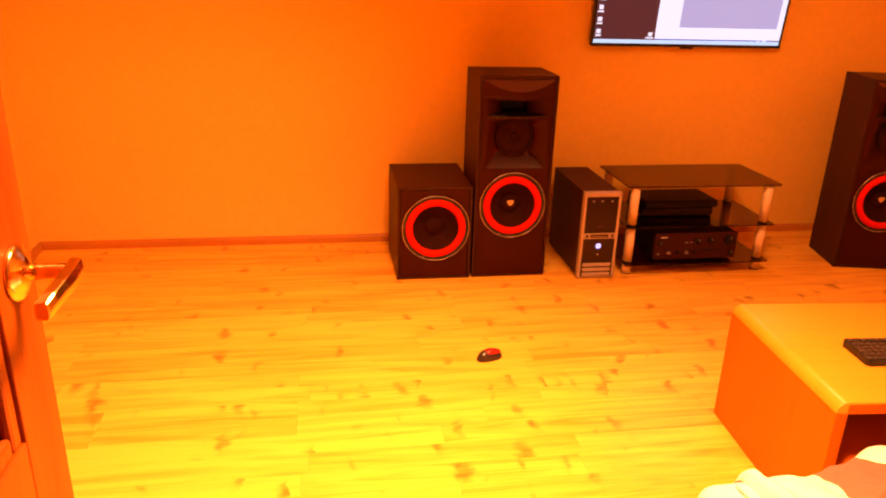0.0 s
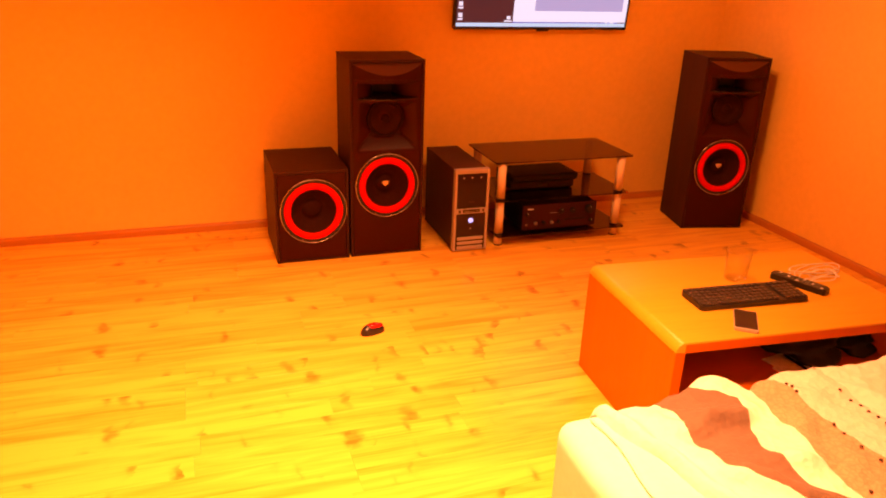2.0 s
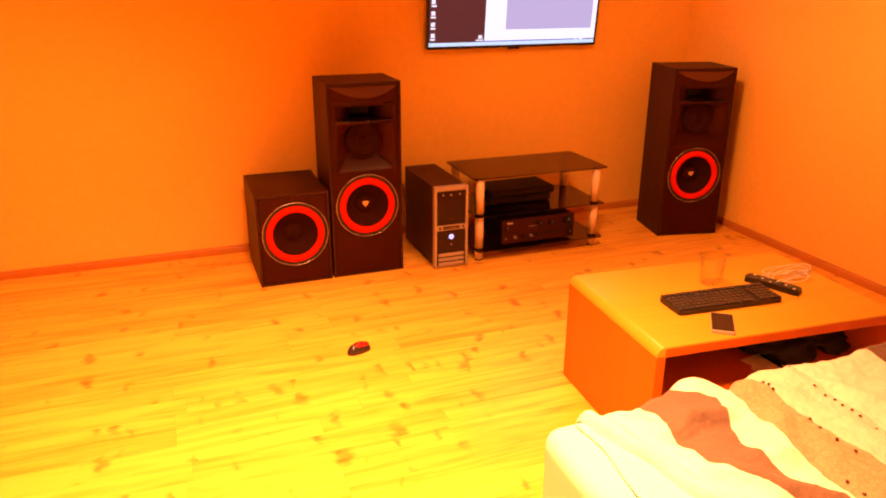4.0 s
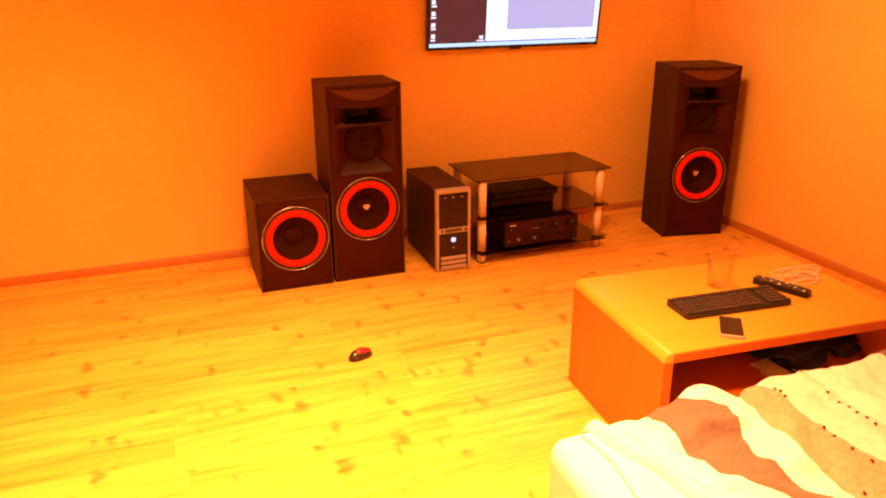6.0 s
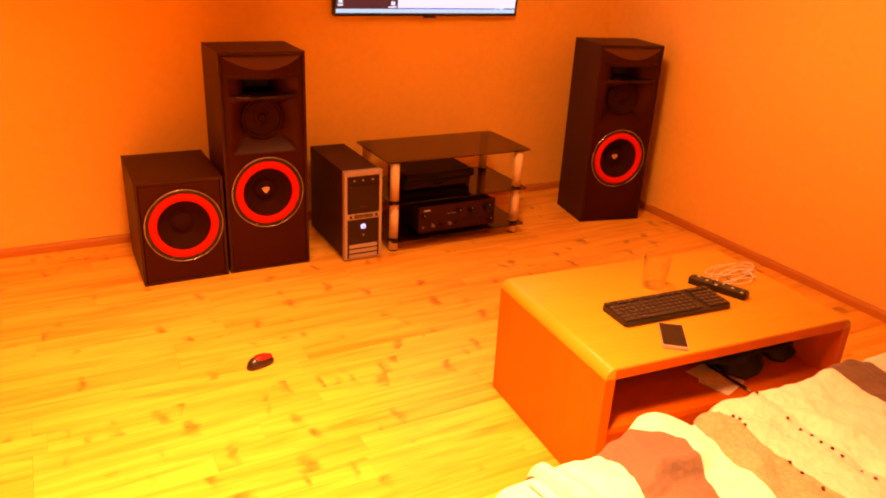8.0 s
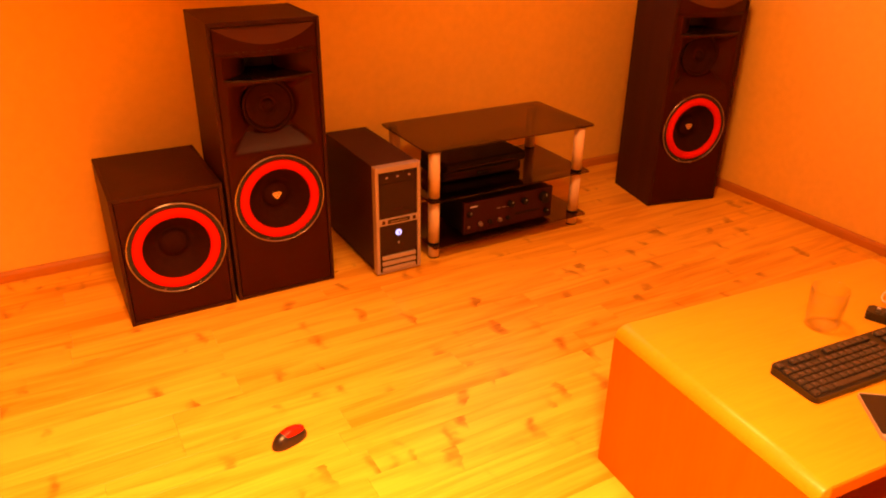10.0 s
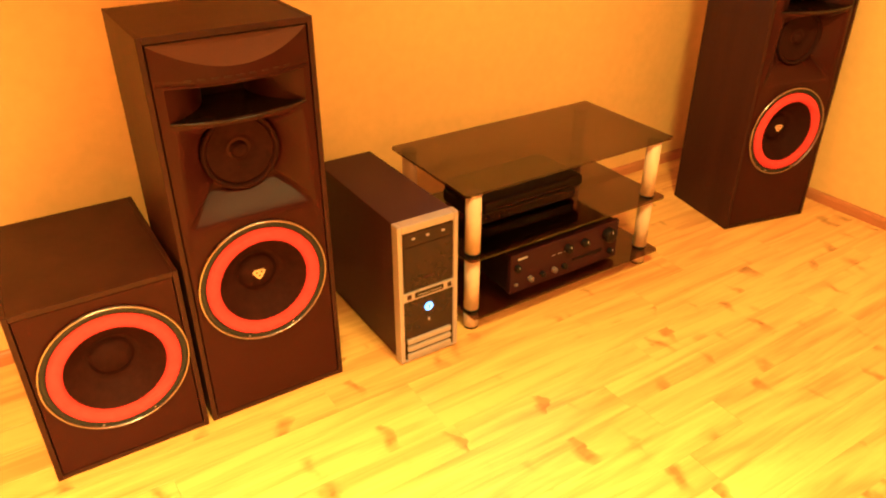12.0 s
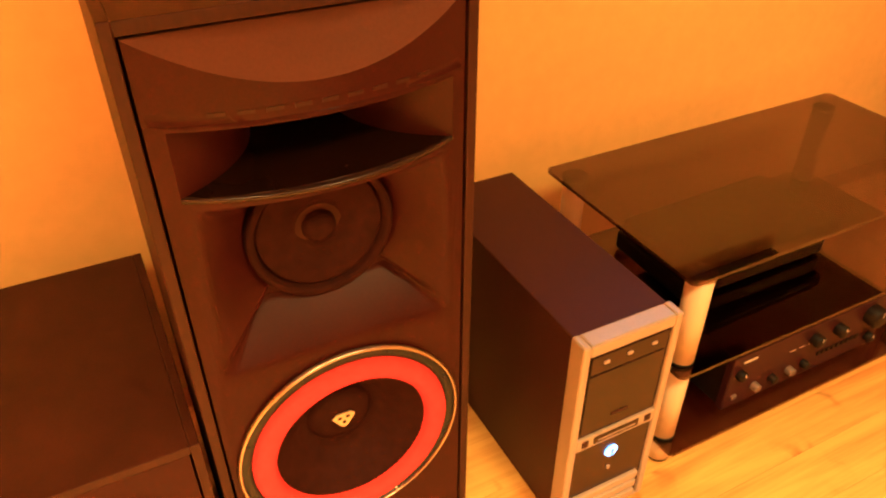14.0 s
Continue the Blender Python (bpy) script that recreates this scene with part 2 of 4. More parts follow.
# lighter copy of the baffle plastic: lamplight on the head put into its colour
M_HEAD_LIT = material("lit_matt_moulded_plastic", (0.098, 0.030, 0.0060), 0.58, spec=0.18, vary=0.10, scale=8, fine=300, bump=0.06, bump_scale=600)
M_HORN = material("black_horn_plastic", (0.010, 0.0035, 0.002), 0.26, spec=0.12)
M_RUBBER = material("black_rubber", (0.012, 0.011, 0.011), 0.6)
M_RED = material("red_foam_surround", (0.64, 0.021, 0.0006), 0.7, spec=0.04, vary=0.08, scale=20, bump=0.1)
M_CONE = material("dark_paper_cone", (0.024, 0.0054, 0.0022), 0.75, spec=0.07, vary=0.25, scale=14, bump=0.15, bump_scale=300)
M_CHROME = material("polished_metal_trim", (0.46, 0.39, 0.36), 0.28, metal=1.0, vary=0.1)
M_GOLD = material("pale_gold_emblem", (0.75, 0.58, 0.38), 0.35, metal=0.6)
M_BRASS = material("polished_brass", (0.85, 0.58, 0.22), 0.16, metal=1.0, vary=0.08)
M_SILVER = material("silver_plastic", (0.42, 0.345, 0.30), 0.30, metal=0.2, vary=0.06, fine=300)
M_PCBLACK = material("black_painted_steel", (0.042, 0.011, 0.008), 0.46, spec=0.16, vary=0.12, scale=4, fine=300, bump=0.06, bump_scale=500)
M_PCFRONT = material("glossy_black_plastic", (0.022, 0.009, 0.008), 0.24, spec=0.35)
M_ALU = material("brushed_aluminium", (0.70, 0.55, 0.37), 0.50, metal=0.0, vary=0.06, stretch=(1, 1, 0.05), fine=400)
M_GLASS = smoked_glass("smoked_glass", (0.43, 0.315, 0.26), facing=0.10)
M_CLEAR = smoked_glass("clear_glass", (0.98, 0.98, 0.98), facing=0.15)
M_AMP = material("dark_brushed_faceplate", (0.032, 0.0065, 0.010), 0.45, spec=0.15, vary=0.1, stretch=(0.05, 1, 1), fine=400)
M_KNOB = material("grey_knob_plastic", (0.14, 0.10, 0.10), 0.45)
M_BOX = material("matt_black_housing", (0.008, 0.0045, 0.005), 0.55, spec=0.2, vary=0.15)
M_MARK = material("pale_print", (0.55, 0.50, 0.45), 0.5)
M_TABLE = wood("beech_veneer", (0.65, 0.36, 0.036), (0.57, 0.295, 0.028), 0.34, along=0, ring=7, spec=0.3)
# redder, darker copy of the tabletop's veneer: shade painted into sides and interior
M_TABLE_V_SHADE = wood("beech_veneer_upright_shade", (0.60, 0.145, 0.012), (0.52, 0.118, 0.01), 0.36, along=2, ring=7, spec=0.3)
M_DOOR = wood("red_pine_door", (0.27, 0.060, 0.006), (0.15, 0.026, 0.003), 0.36, along=2, ring=10, spec=0.2)
M_KEY = material("black_keycaps", (0.040, 0.030, 0.026), 0.34)
M_KEYS_BODY = material("black_keyboard_shell", (0.016, 0.013, 0.012), 0.40)
M_WHITE = material("white_plastic", (0.75, 0.73, 0.70), 0.35, vary=0.04)
M_SCREEN_OFF = material("dark_phone_glass", (0.012, 0.010, 0.011), 0.08)
M_PAPER = material("printed_paper", (0.70, 0.66, 0.62), 0.8, vary=0.15, scale=30)
M_BAG = material("black_cloth_bag", (0.016, 0.014, 0.014), 0.8, bump=0.3, bump_scale=60)
M_SHEET = material("cream_cotton_sheet", (0.74, 0.72, 0.69), 0.85, vary=0.05, scale=5, bump=0.25, bump_scale=300)
M_BLANKET = blanket_cloth()
M_BEAD = material("dark_beads", (0.06, 0.03, 0.02), 0.5)
M_MOUSE = material("black_mouse_plastic", (0.020, 0.014, 0.013), 0.32)
M_MOUSERED = material("red_mouse_plastic", (0.50, 0.02, 0.015), 0.25)
M_TV = material("black_gloss_bezel", (0.010, 0.010, 0.011), 0.18)
M_BULB = glow("opal_bulb", LAMP_COLOUR, 12.0)
M_LED = glow("blue_white_led", (0.52, 0.48, 1.0), 2.2)
M_LED_DARK = material("blue_led_mark", (0.08, 0.12, 0.5), 0.4)
M_TV_WHITE = glow("screen_white", (0.80, 0.83, 1.0), 1.25)
M_TV_LILAC = glow("screen_lilac", (0.52, 0.50, 0.84), 0.95)
M_TV_DARK = glow("screen_maroon", (0.075, 0.020, 0.028), 1.0)
M_TV_BAR = glow("screen_taskbar", (0.52, 0.76, 1.0), 1.15)
M_TV_BLUE = glow("screen_blue", (0.12, 0.12, 0.75), 0.8)


# ---- mesh helpers ----
def part(name, bm, mat, parent=None, label="", smooth=False):
    """One mesh object out of a bmesh, under its thing."""
    me = bpy.data.meshes.new(name)
    bm.normal_update()
    bm.to_mesh(me)
    bm.free()
    if mat:
        me.materials.append(mat)
    if smooth:
        me.set_sharp_from_angle(angle=radians(35))
    ob = new(name, me)
    if parent:
        ob.parent = parent
    if label:
        ob["label"] = label
    return ob


def thing(name, m, label, category, group="", kind=""):
    ob = new(name)
    ob.empty_display_size = 0.05
    ob.matrix_basis = m
    return tagged(ob, label, category, group, kind)


def box(x0, x1, y0, y1, z0, z1, bevel=0.0, seg=2, bm=None):
    b = bmesh.new()
    bmesh.ops.create_cube(b, size=1)
    for v in b.verts:
        v.co = Vector((x0 + (v.co.x + 0.5) * (x1 - x0), y0 + (v.co.y + 0.5) * (y1 - y0), z0 + (v.co.z + 0.5) * (z1 - z0)))
    if bevel:
        bmesh.ops.bevel(b, geom=b.edges[:], offset=bevel, segments=seg, profile=0.5, affect="EDGES")
    if bm is None:
        return b
    join(bm, b)
    return bm


def join(bm, other, m=None):
    """Adds the faces of other to bm, and frees other."""
    made = {}
    for v in other.verts:
        made[v.index if v.index >= 0 else id(v)] = None
    other.verts.index_update()
    vs = [bm.verts.new((m @ v.co) if m else v.co) for v in other.verts]
    for f in other.faces:
        g = bm.faces.new([vs[v.index] for v in f.verts])
        g.smooth = f.smooth
    other.free()


def lathe(profile, seg=48, axis="z"):
    """Turns (radius, height) pairs round an axis; y: the height runs along -y, towards the room."""
    b = bmesh.new()
    rows = []
    for r, h in profile:
        row = []
        for i in range(1 if r == 0 else seg):
            a = 2 * math.pi * i / seg
            p = (r * math.cos(a), r * math.sin(a), h) if axis == "z" else (r * math.cos(a), -h, r * math.sin(a))
            row.append(b.verts.new(p))
        rows.append(row)
    for p, q in zip(rows, rows[1:]):
        for i in range(seg):
            j = (i + 1) % seg
            f = [p[i % len(p)], p[j % len(p)], q[j % len(q)], q[i % len(q)]]
            f = list(dict.fromkeys(f))
            if len(f) > 2:
                b.faces.new(f).smooth = True
    bmesh.ops.recalc_face_normals(b, faces=b.faces[:])
    return b


def moved(b, x, y, z, rx=0, ry=0, rz=0):
    bmesh.ops.transform(b, matrix=pose(x, y, z, rx, ry, rz), verts=b.verts[:])
    return b


def tube(points, radius, seg=8):
    """A round rod along a line of points."""
    b = bmesh.new()
    pts = [Vector(p) for p in points]
    rows = []
    for i, p in enumerate(pts):
        d = (pts[min(i + 1, len(pts) - 1)] - pts[max(i - 1, 0)]).normalized()
        u = d.orthogonal().normalized() if i == 0 else (u - u.dot(d) * d).normalized()
        w = d.cross(u)
        rows.append([b.verts.new(p + radius * (math.cos(2 * math.pi * k / seg) * u + math.sin(2 * math.pi * k / seg) * w)) for k in range(seg)])
    for p, q in zip(rows, rows[1:]):
        for k in range(seg):
            b.faces.new((p[k], p[(k + 1) % seg], q[(k + 1) % seg], q[k])).smooth = True
    b.faces.new(rows[0][::-1])
    b.faces.new(rows[-1])
    return b


def outline(points, depth, z0=0.0):
    """A flat plate: the outline in x, y, raised from z0 by depth."""
    b = bmesh.new()
    lo = [b.verts.new((x, y, z0)) for x, y in points]
    hi = [b.verts.new((x, y, z0 + depth)) for x, y in points]
    b.faces.new(hi)
    b.faces.new(lo[::-1])
    for i in range(len(lo)):
        j = (i + 1) % len(lo)
        b.faces.new((lo[i], lo[j], hi[j], hi[i]))
    return b


def rounded(x0, x1, y0, y1, r, seg=5):
    pts = []
    for cx, cy, a0 in ((x1 - r, y1 - r, 0), (x0 + r, y1 - r, 90), (x0 + r, y0 + r, 180), (x1 - r, y0 + r, 270)):
        for i in range(seg + 1):
            a = radians(a0 + 90 * i / seg)
            pts.append((cx + r * math.cos(a), cy + r * math.sin(a)))
    return pts


# ---- the room ----
X0, X1, Y0, Y1, TOP = -1.13, 3.407, 0.38, 4.157, 2.55


def wall(name, b, label):
    ob = part(name, b, M_WALL)
    return tagged(ob, label, "wall", kind="structure")


wall("wall_north", box(X0 - 0.12, X1 + 0.12, Y1, Y1 + 0.12, 0, TOP), "warm cream painted wall behind the loudspeakers")
wall("wall_east", box(X1, X1 + 0.12, -1.4, Y1, 0, TOP), "warm cream painted side wall beside the coffee table")
wall("wall_west", box(X0 - 0.12, X0, -1.4, Y1, 0, TOP), "warm cream painted side wall beside the door")
south = box(X0, -0.03, Y0 - 0.14, Y0, 0, TOP)
box(0.83, X1, Y0 - 0.14, Y0, 0, TOP, bm=south)
box(-0.03, 0.83, Y0 - 0.14, Y0, 2.06, TOP, bm=south)
wall("wall_south", south, "plain wall with the open doorway")
wall("wall_hall", box(X0, X1, -1.52, -1.4, 0, TOP), "plain wall closing the hall")
tagged(part("ceiling", box(X0 - 0.12, X1 + 0.12, -1.52, Y1 + 0.12, TOP, TOP + 0.1), M_CEIL), "plain pale painted ceiling", "ceiling", kind="structure")
floor = tagged(part("floor", box(X0, X1, -1.4, Y1, -0.06, -0.008), M_JOINT), "pale knotty pine laminate floor with long boards", "floor", kind="structure")


def skirting(name, length, m):
    """A low moulded strip with a rounded top edge, along x."""
    prof = [(0, 0), (0.014, 0), (0.014, 0.028), (0.011, 0.036), (0.006, 0.041), (0, 0.042)]
    b = bmesh.new()
    a = [b.verts.new((0, -y, z)) for y, z in prof]
    c = [b.verts.new((length, -y, z)) for y, z in prof]
    for i in range(len(prof)):
        j = (i + 1) % len(prof)
        b.faces.new((a[i], c[i], c[j], a[j]))
    b.faces.new(a)
    b.faces.new(c[::-1])
    bmesh.ops.recalc_face_normals(b, faces=b.faces[:])
    ob = part(name, b, M_SKIRT)
    ob.matrix_basis = m
    return tagged(ob, "low reddish wooden baseboard along the wall", "baseboard", kind="structure")


skirting("baseboard", X1 - X0 - 0.028, pose(X0 + 0.014, Y1 - 0.001, 0))
skirting("baseboard", Y1 - Y0 - 0.01, pose(X1 - 0.001, Y1 - 0.002, 0, 0, 0, -90))
skirting("baseboard", Y1 - Y0 - 0.01, pose(X0 + 0.001, Y0 + 0.008, 0, 0, 0, 90))


# ---- door leaf, swung open beside the camera ----
def door():
    d = thing("door_1", pose(0.001, 1.157, 0.026), "open red pine door with a recessed panel and brass lever", "door", kind="structure")
    leaf = box(-0.04, 0, -0.09, 0, -0.018, 2.0, 0.002)
    box(-0.04, 0, -0.78, -0.69, -0.018, 2.0, 0.002, bm=leaf)
    for z0, z1 in ((-0.018, 0.16), (0.80, 0.905), (1.9, 2.0)):
        box(-0.04, -0.0005, -0.69, -0.09, z0, z1, 0.001, bm=leaf)
    part("leaf", leaf, M_DOOR, d)
    for z0, z1 in ((0.16, 0.80), (0.905, 1.9)):
        part("panel", box(-0.028, -0.014, -0.685, -0.095, z0, z1), M_DOOR, d)
        b = bmesh.new()
        for y0, y1, za, zb in ((-0.112, -0.09, z0, z1), (-0.69, -0.668, z0, z1), (-0.668, -0.112, z0, z0 + 0.022), (-0.668, -0.112, z1 - 0.022, z1)):
            box(-0.014, -0.003, y0, y1, za, zb, 0.005, bm=b)
        part("moulding", b, M_DOOR, d)
    part("latch_plate", box(-0.030, -0.008, 0.0, 0.0015, 0.98, 1.20, 0.0005), M_BRASS, d, "brass latch plate in the door's edge")
    h = part("handle", lathe([(0, 0), (0.029, 0), (0.029, 0.003), (0.026, 0.006), (0.020, 0.007), (0.017, 0.010), (0.010, 0.011), (0, 0.011)], 32), M_BRASS, d, "polished brass lever handle on a round rosette")
    h.matrix_basis = pose(0, -0.044, 1.07, 0, 90, 0)
    pts = [(0.054, -0.036, 1.07), (0.056, -0.065, 1.071), (0.056, -0.092, 1.071), (0.054, -0.115, 1.069), (0.051, -0.130, 1.065)]
    part("neck", tube([(0.006, -0.044, 1.07), (0.03, -0.044, 1.07), (0.048, -0.044, 1.07), (0.056, -0.045, 1.07)], 0.0085, 14), M_BRASS, d)
    b = bmesh.new()
    rows = []
    for i, (x, y, z) in enumerate(pts):
        w, t = 0.011 - 0.0006 * i, 0.0055
        rows.append([b.verts.new((x + dx * t, y, z + dz * w)) for dx, dz in ((1, -1), (1.3, 0), (1, 1), (-1, 1), (-1.2, 0), (-1, -1))])
    for p, q in zip(rows, rows[1:]):
        for k in range(6):
            b.faces.new((p[k], p[(k + 1) % 6], q[(k + 1) % 6], q[k]))
    b.faces.new(rows[0])
    b.faces.new(rows[-1])
    bmesh.ops.recalc_face_normals(b, faces=b.faces[:])
    bmesh.ops.bevel(b, geom=b.edges[:], offset=0.0012, segments=1, affect="EDGES")
    part("lever", b, M_BRASS, d)


door()


# ---- ceiling lamp ----
def ceiling_lamp():
    t = thing("ceiling_lamp", pose(*LAMP), "three-armed brass ceiling lamp with opal bulbs", "lamp")
    part("rod", tube([(0, 0, 0), (0, 0, TOP - LAMP[2])], 0.008), M_BRASS, t)
    part("rose", moved(lathe([(0, 0), (0.05, 0), (0.045, 0.02), (0, 0.025)], 24), 0, 0, TOP - LAMP[2] - 0.026), M_BRASS, t)
    for p in BULBS:
        v = Vector(p) - Vector(LAMP)
        part("arm", tube([(0, 0, 0), (v.x * 0.5, v.y * 0.5, 0.05), (v.x, v.y, 0.065)], 0.006), M_BRASS, t)
        part("shade", moved(lathe([(0.02, 0.045), (0.035, 0.03), (0.06, -0.01), (0.075, -0.035), (0.073, -0.035), (0.058, -0.01), (0.033, 0.028), (0.018, 0.043)], 28), v.x, v.y, 0.03 - 0.06), M_WHITE, t)
        part("socket", moved(lathe([(0, 0.055), (0.018, 0.055), (0.02, 0), (0, 0)], 20), v.x, v.y, 0.013), M_BRASS, t)


ceiling_lamp()


# ---- loudspeakers ----
def ring_edges(b, pts):
    vs = [b.verts.new(p) for p in pts]
    return vs, [b.edges.new((vs[i], vs[(i + 1) % len(vs)])) for i in range(len(vs))]


def circle(cx, cz, r, y, seg):
    return [(cx + r * math.cos(2 * math.pi * i / seg), y, cz + r * math.sin(2 * math.pi * i / seg)) for i in range(seg)]


def frame_points(x0, x1, z0, z1, y, n):
    """4 n points round a rectangle, from the lower left corner on."""
    pts = []
    for (ax, az), (bx, bz) in (((x0, z0), (x1, z0)), ((x1, z0), (x1, z1)), ((x1, z1), (x0, z1)), ((x0, z1), (x0, z0))):
        pts += [(ax + (bx - ax) * i / n, y, az + (bz - az) * i / n) for i in range(n)]
    return pts


def woofer(parent, cx, cz, r, emblem):
    """A driver with a thin bright trim ring, a red roll surround and a dark cone."""
    w = part("woofer", lathe([(r - 0.004, 0.002), (r - 0.010, 0.004), (r * 0.90, 0.0045), (r * 0.88, 0.001)], 72, "y"), M_RUBBER, parent, "black woofer gasket")
    w.matrix_basis = pose(cx, 0, cz)
    part("trim_ring", lathe([(r - 0.0045, 0.001), (r - 0.0045, 0.006), (r - 0.0030, 0.0072), (r - 0.0006, 0.006), (r, 0.001)], 72, "y"), M_CHROME, w, "thin polished trim ring")
    s = [(r * 0.885, 0.001)]
    for i in range(9):
        a = math.pi * i / 8
        s.append((r * (0.782 + 0.100 * math.cos(a)), 0.003 + 0.013 * math.sin(a)))
    s.append((r * 0.676, 0.0))
    part("surround", lathe(s, 72, "y"), M_RED, w, "bright red foam surround")
    cone = [(r * 0.680, 0.001), (r * 0.55, -0.018), (r * 0.42, -0.038), (r * 0.31, -0.054)]
    cone += [(r * 0.30, -0.050), (r * 0.24, -0.044), (r * 0.14, -0.039), (0, -0.037)]
    part("cone", lathe(cone, 64, "y"), M_CONE, w)
    # two of the eight screws are bright metal, standing in for glints
    for i in range(8):
        a = radians(22.5 + 45 * i)
        part("screw", moved(lathe([(0, 0.0062), (0.002, 0.006), (0.0028, 0.004)], 8, "y"), r * 0.94 * math.cos(a), 0, r * 0.94 * math.sin(a)), M_CHROME if i in (5, 6) else M_RUBBER, w)
    if emblem:
        e = outline([(-0.017, 0.006), (-0.011, 0.012), (0.011, 0.012), (0.017, 0.006), (0.006, -0.010), (0, -0.014), (-0.006, -0.010)], 0.002)
        bmesh.ops.rotate(e, matrix=Matrix.Rotation(radians(90), 3, "X"), verts=e.verts[:])
        bmesh.ops.translate(e, vec=(0, 0.037, 0), verts=e.verts[:])
        part("emblem", e, M_GOLD, w, "small pale gold badge on the dust cap")
        for x, z in ((-0.006, 0.005), (0.006, 0.005), (0, -0.004)):
            part("badge_mark", box(x - 0.0025, x + 0.0025, 0.0342, 0.0351, z - 0.002, z + 0.002), M_CONE, w)


def cabinet(parent, w, d, h):
    """Panels with a narrow rim round the sunk baffle."""
    k = w / 2
    part("side_panel", box(-k, -k + 0.012, 0, d, 0, h, 0.0015), M_CAB, parent, "black ash vinyl side panel")
    part("side_panel", box(k - 0.012, k, 0, d, 0, h, 0.0015), M_CAB, parent, "black ash vinyl side panel")
    part("top_panel", box(-k + 0.012, k - 0.012, 0.0006, d, h - 0.014, h - 0.0005, 0.001), M_CAB, parent, "black ash vinyl top panel")
    part("bottom_panel", box(-k + 0.012, k - 0.012, 0.0006, d, 0.0005, 0.012, 0.001), M_CAB, parent)
    part("back_panel", box(-k + 0.012, k - 0.012, d - 0.014, d - 0.001, 0.012, h - 0.014), M_CAB, parent)


def tower(m, label):
    W, H = 0.36, 0.95
    t = thing("tower_speaker", m @ Matrix.Diagonal((1, 1, 1.009, 1)), label, "loudspeaker", "pair of tower loudspeakers")
    cabinet(t, W, 0.31, H)
    k = W / 2 - 0.0152
    b = bmesh.new()
    top, dip, bulge = 0.9325, 0.050, 0.036

    def front(x, z):
        """The moulded front swells forward above the woofer."""
        w = min(max((z - 0.528) / 0.12, 0.0), 1.0)
        return 0.002 - bulge * (1 - (x / k) ** 2) * w * w * (3 - 2 * w)
    arc = [(k - 2 * k * i / 32, top - dip * (1 - (2 * i / 32 - 1) ** 2)) for i in range(33)]
    brow = 0.853
    outer, edges = ring_edges(b, [(-k, 0.002, 0.0145), (k, 0.002, 0.0145)] + [(x, front(x, brow), brow) for x, z in arc])
    mouth = [(x, front(x, z), z) for x, y, z in frame_points(-0.147, 0.147, 0.778, 0.847, 0, 18)]
    horn, e2 = ring_edges(b, mouth)
    mid, e3 = ring_edges(b, [(x * (1 - 0.32 * (z - 0.53)), front(x, z), z) for x, y, z in frame_points(-0.148, 0.148, 0.528, 0.764, 0, 18)])
    wf, e4 = ring_edges(b, circle(0, 0.357, 0.139, 0.002, 64))
    bmesh.ops.triangle_fill(b, use_beauty=True, use_dissolve=False, edges=edges + e2 + e3 + e4, normal=(0, -1, 0))
    # the front is drawn out finely so that it swells without facets
    keep = [[tuple(v.co) for v in ring] for ring in (outer, horn, mid, wf)]
    for _ in range(2):
        bmesh.ops.subdivide_edges(b, edges=[e for e in b.edges if len(e.link_faces) == 2 and e.calc_length() > 0.02], cuts=1)
        bmesh.ops.triangulate(b, faces=[f for f in b.faces if len(f.verts) > 3])
    where = {(round(v.co.x, 5), round(v.co.z, 5)): v for v in b.verts}
    outer, horn, mid, wf = [[where.get((round(p[0], 5), round(p[2], 5))) or b.verts.new(p) for p in ring] for ring in keep]
    for v in b.verts:
        v.co.y = front(v.co.x, v.co.z)
    for f in b.faces:
        f.smooth = True
    band = [outer[2:]]
    for r in range(1, 6):
        band.append([b.verts.new((x, front(x, brow + (z - brow) * r / 5), brow + (z - brow) * r / 5)) for x, z in arc])
    for p, q in zip(band, band[1:]):
        for i in range(32):
            b.faces.new((p[i], p[i + 1], q[i + 1], q[i])).smooth = True
    # the slanted head above the arc, in a few rows so that it is shaded evenly
    hb = bmesh.new()
    rows = []
    for r in range(5):
        u = r / 4
        rows.append([hb.verts.new((x, front(x, z) * (1 - u) + 0.0025 * u, z + (top + 0.0006 - z) * u)) for x, z in arc])
    rows.append([hb.verts.new((x, 0.020, top + 0.0012)) for x, z in arc])
    for p, q in zip(rows, rows[1:]):
        for i in range(32):
            if (p[i].co - q[i].co).length > 1e-5 or (p[i + 1].co - q[i + 1].co).length > 1e-5:
                hb.faces.new((p[i], p[i + 1], q[i + 1], q[i])).smooth = q is not rows[-1]
    bmesh.ops.recalc_face_normals(hb, faces=hb.faces[:])
    part("head_panel", hb, M_HEAD_LIT, t, "plain slanted crescent above the horn, coloured as lamplit")
    # horn: black floor, roof and throat between two curved cheeks
    steps, wide = 9, 12
    hb = bmesh.new()
    cheeks = [bmesh.new(), bmesh.new()]
    low, high, edge = [], [], [[], []]
    for s in range(steps + 1):
        u = s / steps
        half = 0.050 + 0.097 * (1 - u) ** 2.0
        z0, z1 = 0.778 + 0.010 * u, 0.847 - 0.004 * u
        deep = 0.112 * u ** 0.9
        xs = [-half + 2 * half * i / wide for i in range(wide + 1)]
        low.append([hb.verts.new((x, front(x, z0) * (1 - u) + deep, z0)) for x in xs])
        high.append([hb.verts.new((x, front(x, z1) * (1 - u) + deep, z1)) for x in xs])
